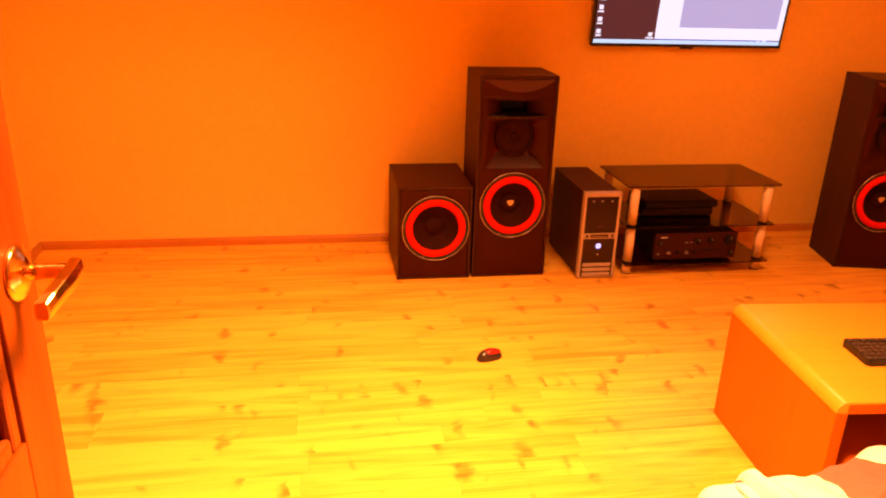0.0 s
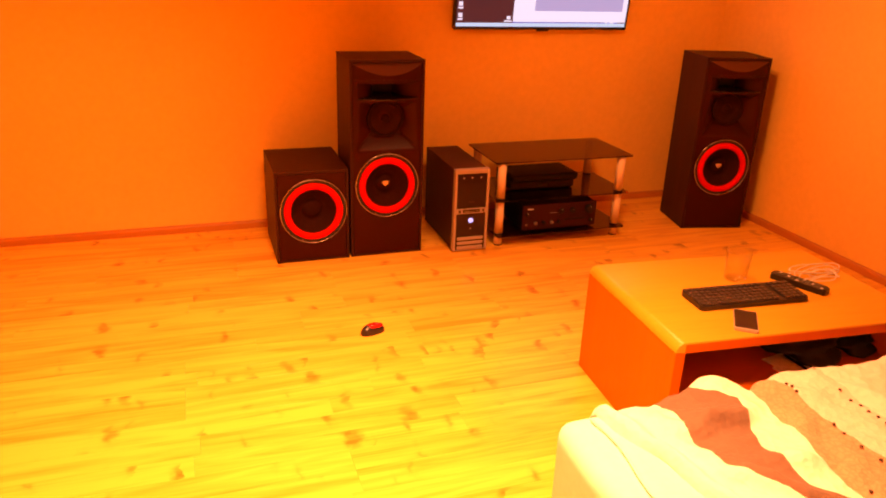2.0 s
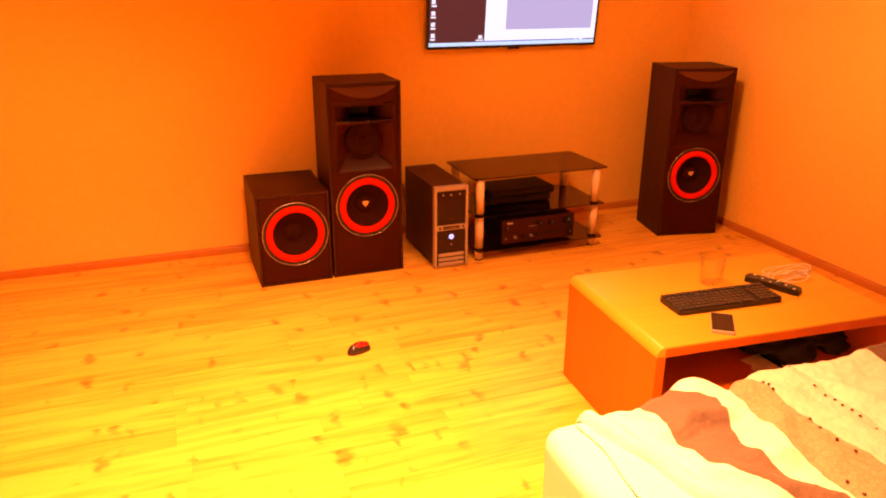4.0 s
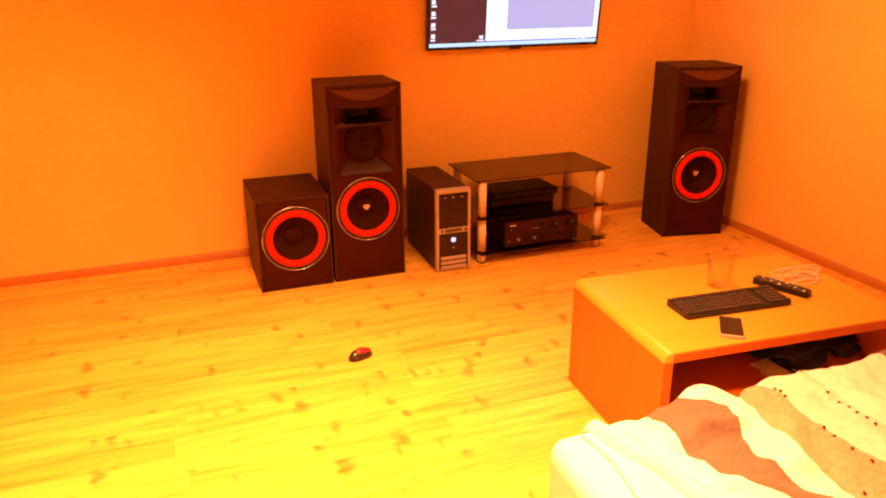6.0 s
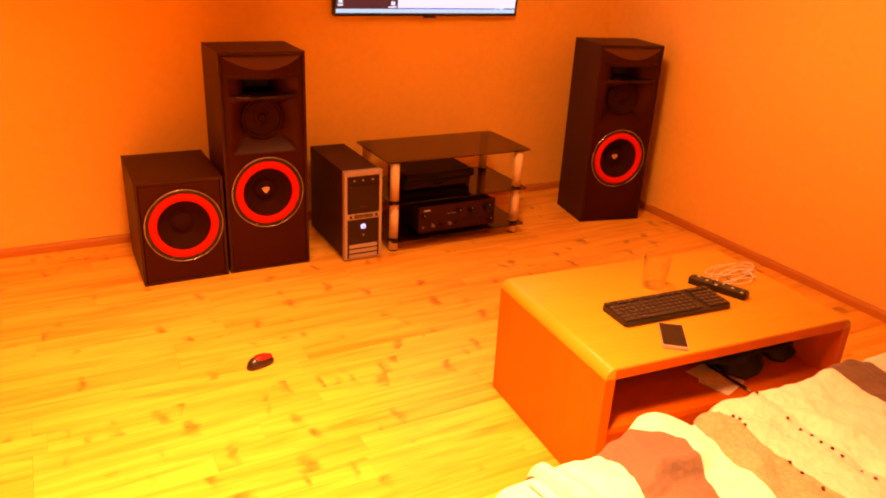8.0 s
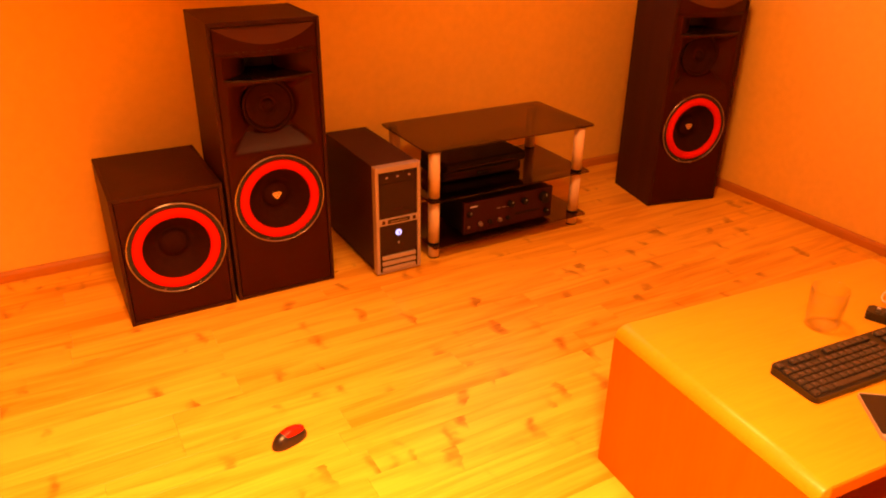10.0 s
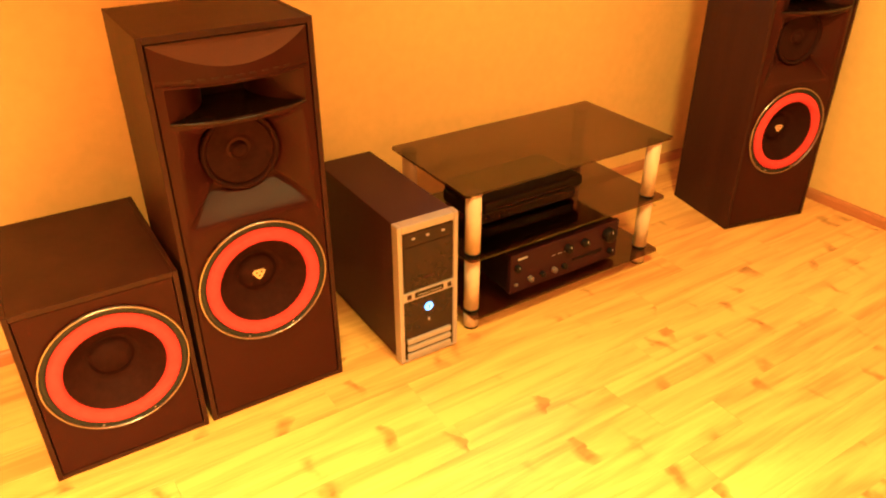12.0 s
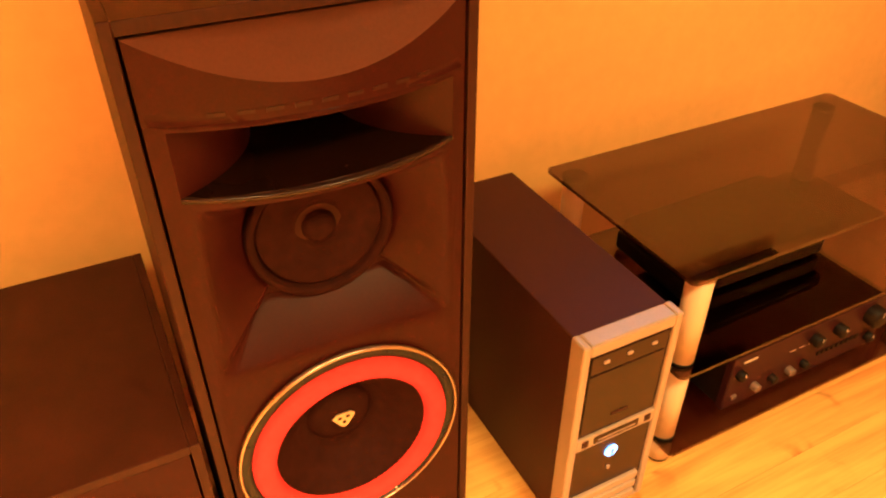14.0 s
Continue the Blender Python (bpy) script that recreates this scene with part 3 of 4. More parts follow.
        for side, x in enumerate((-half, half)):
            edge[side].append([cheeks[side].verts.new((x, front(x, z0) * (1 - u) + deep, z0 + (z1 - z0) * v / 3)) for v in range(4)])
    for grid in (low, high):
        for p, q in zip(grid, grid[1:]):
            for i in range(wide):
                hb.faces.new((p[i], p[i + 1], q[i + 1], q[i])).smooth = True
    hb.faces.new(low[-1] + high[-1][::-1])
    part("horn", hb, M_HORN, t, "glossy black horn throat")
    for side in (0, 1):
        for p, q in zip(edge[side], edge[side][1:]):
            for i in range(3):
                cheeks[side].faces.new((p[i], p[i + 1], q[i + 1], q[i])).smooth = True
        part("horn_cheek", cheeks[side], M_BAFFLE, t, "curved brown-black cheek of the horn")
    # midrange flare: a four-sided mouth that runs smoothly into the round driver
    cz, rad = 0.673, 0.0885
    rings = [mid]
    for s in range(1, 10):
        u = s / 9
        ring = []
        for q in mid:
            x, y, z = q.co
            dx, dz = x, z - cz
            n = math.hypot(dx, dz)
            tx, tz, back = rad * dx / n, cz + rad * dz / n, 0.050
            if z < 0.5285:
                # the lower side is a flat facet that slopes up to the driver
                tx, tz, back, e, deep = x * 0.60, 0.593, 0.054, u, u ** 1.12
            else:
                e, deep = 1 - (1 - u) ** 1.25, u ** 1.15
            ring.append(b.verts.new((x + (tx - x) * e, y + (back - y) * deep, z + (tz - z) * e)))
        rings.append(ring)
    for p, q in zip(rings, rings[1:]):
        for i in range(len(p)):
            j = (i + 1) % len(p)
            b.faces.new((p[i], p[j], q[j], q[i])).smooth = True
    b.faces.new(rings[-1])
    bmesh.ops.recalc_face_normals(b, faces=b.faces[:])
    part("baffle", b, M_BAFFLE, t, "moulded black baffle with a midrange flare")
    lip = bmesh.new()
    rows = []
    for i in range(17):
        u = i / 8 - 1
        x, y = 0.147 * u, front(0.147 * u, 0.775) - 0.005 * (1 - u * u)
        rows.append([lip.verts.new((x, y + dy, 0.7755 - 0.002 * (1 - u * u) + dz)) for dy, dz in ((0, 0.003), (-0.002, 0), (0, -0.003), (0.03, -0.003), (0.03, 0.003))])
    for p, q in zip(rows, rows[1:]):
        for i in range(5):
            lip.faces.new((p[i], p[(i + 1) % 5], q[(i + 1) % 5], q[i])).smooth = True
    bmesh.ops.recalc_face_normals(lip, faces=lip.faces[:])
    part("horn_lip", lip, M_PCFRONT, t, "glossy curved lip below the horn")
    part("flange", moved(lathe([(0.070, -0.052), (0.0885, -0.052), (0.0885, -0.036), (0.086, -0.034), (0.079, -0.036), (0.077, -0.050)], 56, "y"), 0, 0, 0.673), M_CONE, t, "raised ring round the midrange")
    d = part("midrange", lathe([(0.077, -0.0595), (0.0765, -0.051), (0.074, -0.049), (0.071, -0.050), (0.066, -0.0495), (0.058, -0.053), (0.040, -0.0565), (0.021, -0.059), (0.020, -0.053), (0.013, -0.047), (0, -0.045)], 48, "y"), M_CONE, t, "dark midrange cone with a dust cap")
    d.matrix_basis = pose(0, -0.008, 0.673)
    for i in range(9):
        x = -0.102 + 0.026 * i
        turn = math.degrees(math.atan(2 * bulge * x / k ** 2))
        part("printed_mark", moved(box(-0.008, 0.008, -0.0007, 0.001, -0.002, 0.002), x, front(x, 0.862), 0.862, 0, 0, turn), M_CAB, t)
    woofer(t, 0, 0.357, 0.158, True)
    return t


def subwoofer(m):
    W, H, D = 0.35, 0.455, 0.44
    t = thing("subwoofer", m, "black ash subwoofer cube with a red ringed driver on the floor", "subwoofer")
    cabinet(t, W, D, H)
    k = W / 2 - 0.0150
    b = bmesh.new()
    o, e1 = ring_edges(b, [(-k, 0.003, 0.0145), (k, 0.003, 0.0145), (k, 0.003, H - 0.0165), (-k, 0.003, H - 0.0165)])
    w, e2 = ring_edges(b, circle(0.005, 0.255, 0.140, 0.003, 64))
    bmesh.ops.triangle_fill(b, use_beauty=True, use_dissolve=False, edges=e1 + e2, normal=(0, -1, 0))
    r = bmesh.ops.extrude_face_region(b, geom=b.faces[:])
    bmesh.ops.translate(b, vec=(0, 0.016, 0), verts=[v for v in r["geom"] if isinstance(v, bmesh.types.BMVert)])
    bmesh.ops.recalc_face_normals(b, faces=b.faces[:])
    part("baffle", b, M_BAFFLE, t)
    woofer(t, 0.005, 0.255, 0.160, False)


tower(pose(1.166, 3.613, 0), "tall black tower loudspeaker with red ringed woofer beside the subwoofer")
tower(pose(3.073, 3.552, 0, 0, 0, -12), "tall black tower loudspeaker with red ringed woofer in the corner")
subwoofer(pose(0.80, 3.61, 0))


# ---- computer ----
def computer():
    t = thing("computer_tower", pose(1.586, 3.545, 0), "black computer tower with silver front and lit blue power button", "computer")
    part("case", box(-0.089, 0.089, 0.032, 0.49, 0.010, 0.432, 0.003), M_PCBLACK, t)
    for x in (-0.07, 0.07):
        for y in (0.06, 0.45):
            part("foot", moved(lathe([(0, 0), (0.012, 0), (0.014, 0.010), (0, 0.010)], 12), x, y, 0), M_RUBBER, t)
    b = box(-0.092, -0.078, 0, 0.034, 0.006, 0.436, 0.004)
    box(0.078, 0.092, 0, 0.034, 0.006, 0.436, 0.004, bm=b)
    box(-0.0785, 0.0785, 0.0008, 0.034, 0.412, 0.4355, 0.004, bm=b)
    box(-0.0785, 0.0785, 0.0008, 0.034, 0.0065, 0.0125, 0.002, bm=b)
    box(-0.0785, 0.0785, 0.0012, 0.034, 0.205, 0.232, 0.002, bm=b)
    part("bezel", b, M_SILVER, t, "silver plastic front frame")
    part("drive_panel", box(-0.0785, 0.0785, 0.006, 0.03, 0.232, 0.412, 0.001), M_PCFRONT, t)
    part("drive_door", box(-0.072, 0.072, 0.003, 0.007, 0.372, 0.408, 0.001), M_PCFRONT, t)
    part("drive_door", box(-0.072, 0.072, 0.004, 0.007, 0.240, 0.368, 0.001), M_PCFRONT, t)
    for x in (-0.045, -0.002, 0.045):
        part("button", box(x - 0.005, x + 0.005, 0.001, 0.004, 0.389, 0.395, 0.001), M_SILVER, t)
    part("printed_mark", box(-0.016, 0.016, 0.003, 0.0045, 0.262, 0.268), M_PCBLACK, t)
    part("card_slot", box(-0.045, 0.045, -0.0002, 0.003, 0.211, 0.227, 0.001), M_PCFRONT, t)
    part("card_slot_lip", box(-0.038, 0.038, -0.001, 0.0005, 0.2175, 0.2195), M_SILVER, t)
    for x in (-0.062, 0.064):
        part("socket", box(x - 0.006, x + 0.006, -0.0004, 0.003, 0.212, 0.226, 0.0005), M_PCBLACK, t)
    part("lower_panel", box(-0.0785, 0.0785, 0.005, 0.03, 0.0125, 0.205, 0.001), M_PCFRONT, t)
    p = part("power_button", lathe([(0, 0.004), (0.010, 0.0035), (0.0125, 0.002), (0.013, 0)], 24, "y"), M_LED, t, "glowing blue and white power button")
    p.matrix_basis = pose(0.0, 0.0045, 0.168)
    part("power_mark", box(-0.002, 0.002, -0.0045, -0.0035, -0.006, 0.006), M_LED_DARK, p)
    part("reset_button", box(-0.003, 0.003, 0.002, 0.006, 0.122, 0.130, 0.001), M_SILVER, t)
    for i in range(3):
        z = 0.0145 + 0.0245 * i
        v = box(-0.070, 0.070, -0.002, 0.008, z, z + 0.017, 0.003)
        part("vent_bar", v, M_SILVER, t, "silver vent bar")


computer()


# ---- glass stand ----
def stand():
    t = thing("glass_stand", pose(2.118, 3.588, 0), "smoked glass television stand with aluminium legs and three shelves", "stand")
    for z, x0, x1, y0 in ((0.444, -0.396, 0.396, -0.012), (0.245, -0.385, 0.385, -0.024), (0.055, -0.376, 0.376, -0.036)):
        pts = rounded(x0, x1, y0, 0.40, 0.012, 4)
        g = outline(pts, 0.007, z)
        part("glass_shelf", g, M_GLASS, t, "smoked glass shelf")
    for x in (-0.352, 0.340):
        for y in (0.016, 0.362):
            leg = part("leg", moved(lathe([(0, 0.006), (0.0225, 0.006), (0.0225, 0.0545), (0, 0.0545)], 28), x, y, 0), M_ALU, t, "aluminium leg section")
            for z0, z1 in ((0.0625, 0.2445), (0.2525, 0.4355)):
                part("leg", moved(lathe([(0, z0), (0.0225, z0), (0.0225, z1), (0, z1)], 28), x, y, 0), M_ALU, t)
            for z0, z1, r in ((0.0, 0.006, 0.0225), (0.0510, 0.0546, 0.0235), (0.0624, 0.0665, 0.0235), (0.2410, 0.2446, 0.0235), (0.2524, 0.2560, 0.0235)):
                part("leg_ring", moved(lathe([(0, z0), (r - 0.001, z0), (r, z0 + 0.001), (r, z1 - 0.001), (r - 0.001, z1), (0, z1)], 24), x, y, 0), M_RUBBER, t, "black ring")
            part("leg_cap", moved(lathe([(0, 0.4355), (0.0245, 0.4355), (0.0250, 0.4365), (0.0250, 0.4430), (0.0245, 0.4436), (0, 0.4436)], 28), x, y, 0), M_CHROME, t, "polished cap under the glass top")
    return t


stand()


def amplifier():
    t = thing("amplifier", pose(2.110, 3.586, 0.062), "dark stereo amplifier with several knobs on the lower shelf", "amplifier")
    part("housing", box(-0.214, 0.214, 0.016, 0.29, 0.012, 0.142, 0.003), M_BOX, t)
    part("faceplate", box(-0.217, 0.217, 0, 0.017, 0.010, 0.146, 0.003), M_AMP, t, "brushed dark purple-brown faceplate")
    for x, z, r, h in ((0.168, 0.108, 0.023, 0.026), (0.070, 0.107, 0.0135, 0.020), (0.002, 0.108, 0.0135, 0.020), (0.187, 0.040, 0.011, 0.015), (-0.193, 0.098, 0.011, 0.014)):
        k = part("knob", lathe([(r, 0), (r, h - 0.003), (r - 0.003, h), (0, h)], 24, "y"), M_BOX, t, "black control knob")
        k.matrix_basis = pose(x, 0, z)
        part("pointer", box(-0.001, 0.001, -h - 0.0006, -h + 0.001, r * 0.3, r * 0.85), M_MARK, k)
    for i, x in enumerate((-0.142, -0.095, -0.048, -0.007)):
        k = part("small_knob", lathe([(0.0095, 0), (0.0088, 0.013), (0.0078, 0.014), (0, 0.014)], 16, "y"), M_KNOB if i in (0, 2) else M_BOX, t)
        k.matrix_basis = pose(x, 0, 0.046)
    part("power_switch", box(-0.200, -0.188, -0.005, 0.001, 0.034, 0.044, 0.001), M_KNOB, t)
    part("printed_mark", box(-0.190, -0.155, -0.0006, 0.0005, 0.122, 0.128), M_MARK, t)
    for x in (-0.06, -0.035, -0.01):
        part("printed_mark", box(x, x + 0.016, -0.0005, 0.0005, 0.096, 0.0985), M_SILVER, t)
    for i in range(9):
        part("push_button", box(0.030 + 0.014 * i, 0.039 + 0.014 * i, -0.003, 0.001, 0.050, 0.060, 0.0006), M_BOX, t)
    for x in (-0.17, 0.17):
        for y in (0.05, 0.25):
            part("foot", moved(lathe([(0, 0), (0.016, 0), (0.018, 0.012), (0, 0.012)], 14), x, y, 0), M_RUBBER, t)


amplifier()


def receiver():
    t = thing("set_top_box", pose(2.055, 3.712, 0.252, 0, 0, -1), "flat black set-top box on the middle glass shelf", "set-top box")
    part("housing", box(-0.188, 0.188, 0, 0.21, 0.004, 0.048, 0.008), M_BOX, t)
    part("front_strip", box(-0.178, 0.178, -0.002, 0.003, 0.010, 0.040, 0.003), M_PCFRONT, t)
    part("display", box(-0.03, 0.03, -0.0032, -0.0015, 0.018, 0.032), M_SCREEN_OFF, t)
    for x in (-0.13, 0.13):
        for y in (0.03, 0.18):
            part("foot", box(x - 0.01, x + 0.01, y - 0.01, y + 0.01, 0, 0.005), M_RUBBER, t)
    p = thing("disc_player", pose(2.064, 3.694, 0.3002, 0, 0, 1), "slim black player with a rounded front lying on the box", "player")
    b = box(-0.196, 0.196, 0, 0.22, 0.0, 0.040, 0.012, 3)
    part("housing", b, M_BOX, p)
    part("front_strip", box(-0.15, 0.15, -0.002, 0.002, 0.012, 0.018, 0.001), M_PCFRONT, p)


receiver()


# ---- television ----
def television():
    t = thing("television", pose(2.175, 4.105, 1.046, 5, 0, 0), "slim black wall television showing a bright computer desktop", "television")
    W, Hh = 1.046, 0.60
    k = W / 2
    part("housing", box(-k, k, 0.004, 0.032, 0, Hh, 0.004), M_TV, t)
    b = box(-k, -k + 0.010, -0.002, 0.006, 0, Hh, 0.0015)
    box(k - 0.010, k, -0.002, 0.006, 0, Hh, 0.0015, bm=b)
    box(-k + 0.010, k - 0.010, -0.0018, 0.006, 0, 0.014, 0.0015, bm=b)
    box(-k + 0.010, k - 0.010, -0.0018, 0.006, Hh - 0.010, Hh, 0.0015, bm=b)
    part("bezel", b, M_TV, t)
    part("logo_tab", box(-0.035, 0.035, -0.001, 0.014, -0.010, 0.001, 0.003), M_TV, t)
    part("wall_bracket", box(-0.2, 0.2, 0.032, 0.045, 0.2, 0.45), M_PCBLACK, t)
    s = part("screen", box(-k + 0.010, k - 0.010, 0.0022, 0.005, 0.014, Hh - 0.010), M_TV_DARK, t, "lit screen with a dark red desktop")
    part("taskbar", box(-k + 0.0105, k - 0.0105, 0.0012, 0.0024, 0.0145, 0.034), M_TV_BAR, s)
    part("taskbar_edge", box(-0.19, k - 0.06, 0.0010, 0.0023, 0.0345, 0.039), M_TV_BLUE, s)
    part("window", box(-0.185, k - 0.0105, 0.0012, 0.0024, 0.0395, Hh - 0.011), M_TV_WHITE, s)
    part("window_pane", box(-0.060, k - 0.040, 0.0004, 0.0016, 0.098, Hh - 0.06), M_TV_LILAC, s)
    rng = random.Random(4)
    for i in range(9):
        z = 0.048 + 0.058 * i
        part("icon", box(-k + 0.022, -k + 0.044, 0.0012, 0.0024, z + 0.014, z + 0.036), M_TV_WHITE, s)
        part("icon_caption", box(-k + 0.018 + 0.004 * rng.random(), -k + 0.046 + 0.006 * rng.random(), 0.0012, 0.0024, z, z + 0.009), M_TV_WHITE, s)
    part("icon", box(-0.222, -0.200, 0.0012, 0.0024, 0.052, 0.070), M_TV_WHITE, s)
    part("icon_caption", box(-0.236, -0.192, 0.0012, 0.0024, 0.040, 0.047), M_TV_WHITE, s)
    for x in (0.385, 0.415, 0.425):
        part("tray_mark", box(x, x + 0.012, 0.0004, 0.0016, 0.0345, 0.041), M_TV_WHITE, s)


television()


# ---- coffee table and what lies on it ----
TABLE = pose(2.020, 2.053, 0, 0, 0, -4.2)
TZ = 0.408


def coffee_table():
    t = thing("coffee_table", TABLE, "beech veneer coffee table with rounded edges and an open shelf", "table")
    k, d, r, th = 0.454, 0.292, 0.030, 0.034

    def slab(x0, x1, z0, z1):
        return box(x0, x1, -d, d, z0, z1, 0.004, 2)
    prof = [(-k, 0.0), (-k, TZ - r)] + [(-k + r - r * math.cos(radians(a)), TZ - r + r * math.sin(radians(a))) for a in (15, 30, 45, 60, 75)] + [(-k + r, TZ)]
    top = bmesh.new()
    edge = 0.005
    outer = prof[1:] + [(-x, z) for x, z in prof[:0:-1]]
    inner = [(k - th, TZ - r - 0.002), (k - th - 0.004, TZ - th), (-k + th + 0.004, TZ - th), (-k + th, TZ - r - 0.002)]
    rows = []
    for y, inset in ((-d, edge), (-d + edge * 0.3, edge * 0.3), (-d + edge, 0), (d - edge, 0), (d - edge * 0.3, edge * 0.3), (d, edge)):
        row = []
        for x, z in outer:
            sx = x - math.copysign(inset, x) * (1 if abs(x) > k - r * 0.8 else 0)
            sz = z - inset * (1 if z > TZ - r * 0.8 else 0)
            row.append(top.verts.new((sx, y, sz)))
        for x, z in inner:
            row.append(top.verts.new((x, y, z)))
        rows.append(row)
    n = len(rows[0])
    for p, q in zip(rows, rows[1:]):
        for i in range(n):
            j = (i + 1) % n
            top.faces.new((p[i], p[j], q[j], q[i])).smooth = True
    top.faces.new(rows[0][::-1])
    top.faces.new(rows[-1])
    bmesh.ops.recalc_face_normals(top, faces=top.faces[:])
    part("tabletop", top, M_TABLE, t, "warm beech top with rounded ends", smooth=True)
    # front edge, sides, shelf, back and plinth carry their shade in the colour
    part("front_edge", box(-k + r, k - r, -d - 0.0012, -d + 0.004, TZ - th + 0.001, TZ - 0.0055, 0.0006, 1), M_TABLE_V_SHADE, t, "veneer strip along the front edge in the redder shade colour")
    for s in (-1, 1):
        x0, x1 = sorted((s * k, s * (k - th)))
        part("side_panel", box(x0, x1, -d, d, 0, TZ - r - 0.0005, 0.003), M_TABLE_V_SHADE, t, "beech side panel, its shade put into a redder colour")
    part("shelf", box(-k + th, k - th, -d + 0.012, d - 0.02, 0.186, 0.207, 0.002), M_TABLE_V_SHADE, t)
    part("back_panel", box(-k + th, k - th, d - 0.019, d - 0.006, 0.05, TZ - th - 0.001, 0.001), M_TABLE_V_SHADE, t)
    part("plinth", box(-k + th, k - th, -d + 0.05, -d + 0.068, 0.0, 0.1855, 0.001), M_TABLE_V_SHADE, t)


coffee_table()


def keyboard():
    t = thing("keyboard", pose(1.948, 2.002, TZ + 0.001, 0, 0, -4.2), "black computer keyboard lying on the coffee table", "keyboard")
    b = outline(rounded(-0.198, 0.198, -0.062, 0.062, 0.012), 0.014)
    for v in b.verts:
        if v.co.z > 0.01:
            v.co.z += 0.05 * (v.co.y + 0.06)
    part("shell", b, M_KEYS_BODY, t)
    me, print_me = None, None
    seed = random.Random(5)
    for row in range(6):
        y = 0.046 - 0.0178 * row - (0.004 if row else 0)
        for col in range(19):
            if col in (14,) or (row == 5 and 3 < col < 8) or (row == 0 and col in (1, 6)):
                continue
            x = -0.186 + 0.0203 * col + (0.004 if col > 14 else 0)
            if me is None:
                kb = box(-0.0088, 0.0088, -0.0075, 0.0075, 0, 0.006, 0.0015, 1)
                o = part("key", kb, M_KEY, t)
                me = o.data
            else:
                o = new("key", me)
                o.parent = t
            o.location = (x, y, 0.0135 + 0.05 * (y + 0.06))
            if print_me is None:
                g = part("printed_mark", box(-0.0046, -0.0008, 0.0, 0.0038, 0.0058, 0.00625), M_KNOB, o, "grey key legend")
                print_me = g.data
            elif seed.random() < 0.8:
                g = new("printed_mark", print_me)
                g.parent = o
    sp = part("space_key", box(-0.045, 0.045, -0.0075, 0.0075, 0, 0.006, 0.0015, 1), M_KEY, t)
    sp.location = (-0.075, 0.046 - 0.0178 * 5 - 0.004, 0.0135)


keyboard()


def phone():
    t = thing("phone", pose(1.834, 1.859, TZ + 0.0005, 0, 0, -37.5), "pale silver mobile phone with a dark screen on the table", "phone")
    part("body", outline(rounded(-0.034, 0.034, -0.070, 0.070, 0.007), 0.008), M_SILVER, t)
    part("screen", outline(rounded(-0.0325, 0.0325, -0.060, 0.066, 0.003), 0.0006, 0.0079), M_SCREEN_OFF, t, "dark glass screen")


phone()


def remote():
    t = thing("remote_control", pose(2.204, 2.040, TZ + 0.0005, 0, 0, 23), "long black remote control with pale buttons", "remote control")
    b = outline(rounded(-0.023, 0.023, -0.094, 0.094, 0.008), 0.020)
    bmesh.ops.bevel(b, geom=[e for e in b.edges if all(v.co.z > 0.01 for v in e.verts)], offset=0.005, segments=2, affect="EDGES")
    part("body", b, M_KEYS_BODY, t)
    for i in range(10):
        for j in range(3):
            c = M_MARK if (2 * i + j) % 5 == 0 else M_KEY
            part("button", box(-0.016 + 0.012 * j, -0.008 + 0.012 * j, -0.082 + 0.0165 * i, -0.073 + 0.0165 * i, 0.0195, 0.0222, 0.0008, 1), c, t)


remote()


def tumbler():
    t = thing("drinking_glass", pose(2.025, 2.146, TZ + 0.0005), "empty clear drinking glass standing on the table", "glass")
    part("wall", lathe([(0, 0.0005), (0.034, 0.0005), (0.0375, 0.003), (0.0385, 0.014), (0.0425, 0.102), (0.0418, 0.1035), (0.0408, 0.102), (0.0366, 0.016), (0.034, 0.0095), (0.028, 0.008), (0, 0.0085)], 40), M_CLEAR, t)


tumbler()


def cable():
    rng = random.Random(7)
    t = thing("cable", pose(2.330, 2.092, TZ + 0.001, 0, 0, 4), "tangled white cable heaped on the table", "cable")
    pts = []
    for i in range(150):
        u = i / 149
        a = u * 2 * math.pi * 6.3
        rx, ry = 0.085 + 0.030 * math.sin(a * 0.37 + 1), 0.032 + 0.022 * math.sin(a * 0.61)
        pts.append((rx * math.cos(a) + 0.035 * math.sin(3.1 * u * math.pi), ry * math.sin(a + 0.4 * math.sin(a * 0.5)) + 0.02 * math.cos(7 * u), 0.003 + 0.0016 * (i // 25) + 0.009 * max(0, math.sin(a * 1.7 + u * 5))))
    part("strand", tube(pts, 0.0018, 6), M_WHITE, t)
    part("plug", moved(box(-0.006, 0.006, -0.012, 0.012, 0, 0.007, 0.002), -0.10, 0.02, 0.0, 0, 0, 40), M_WHITE, t)


cable()


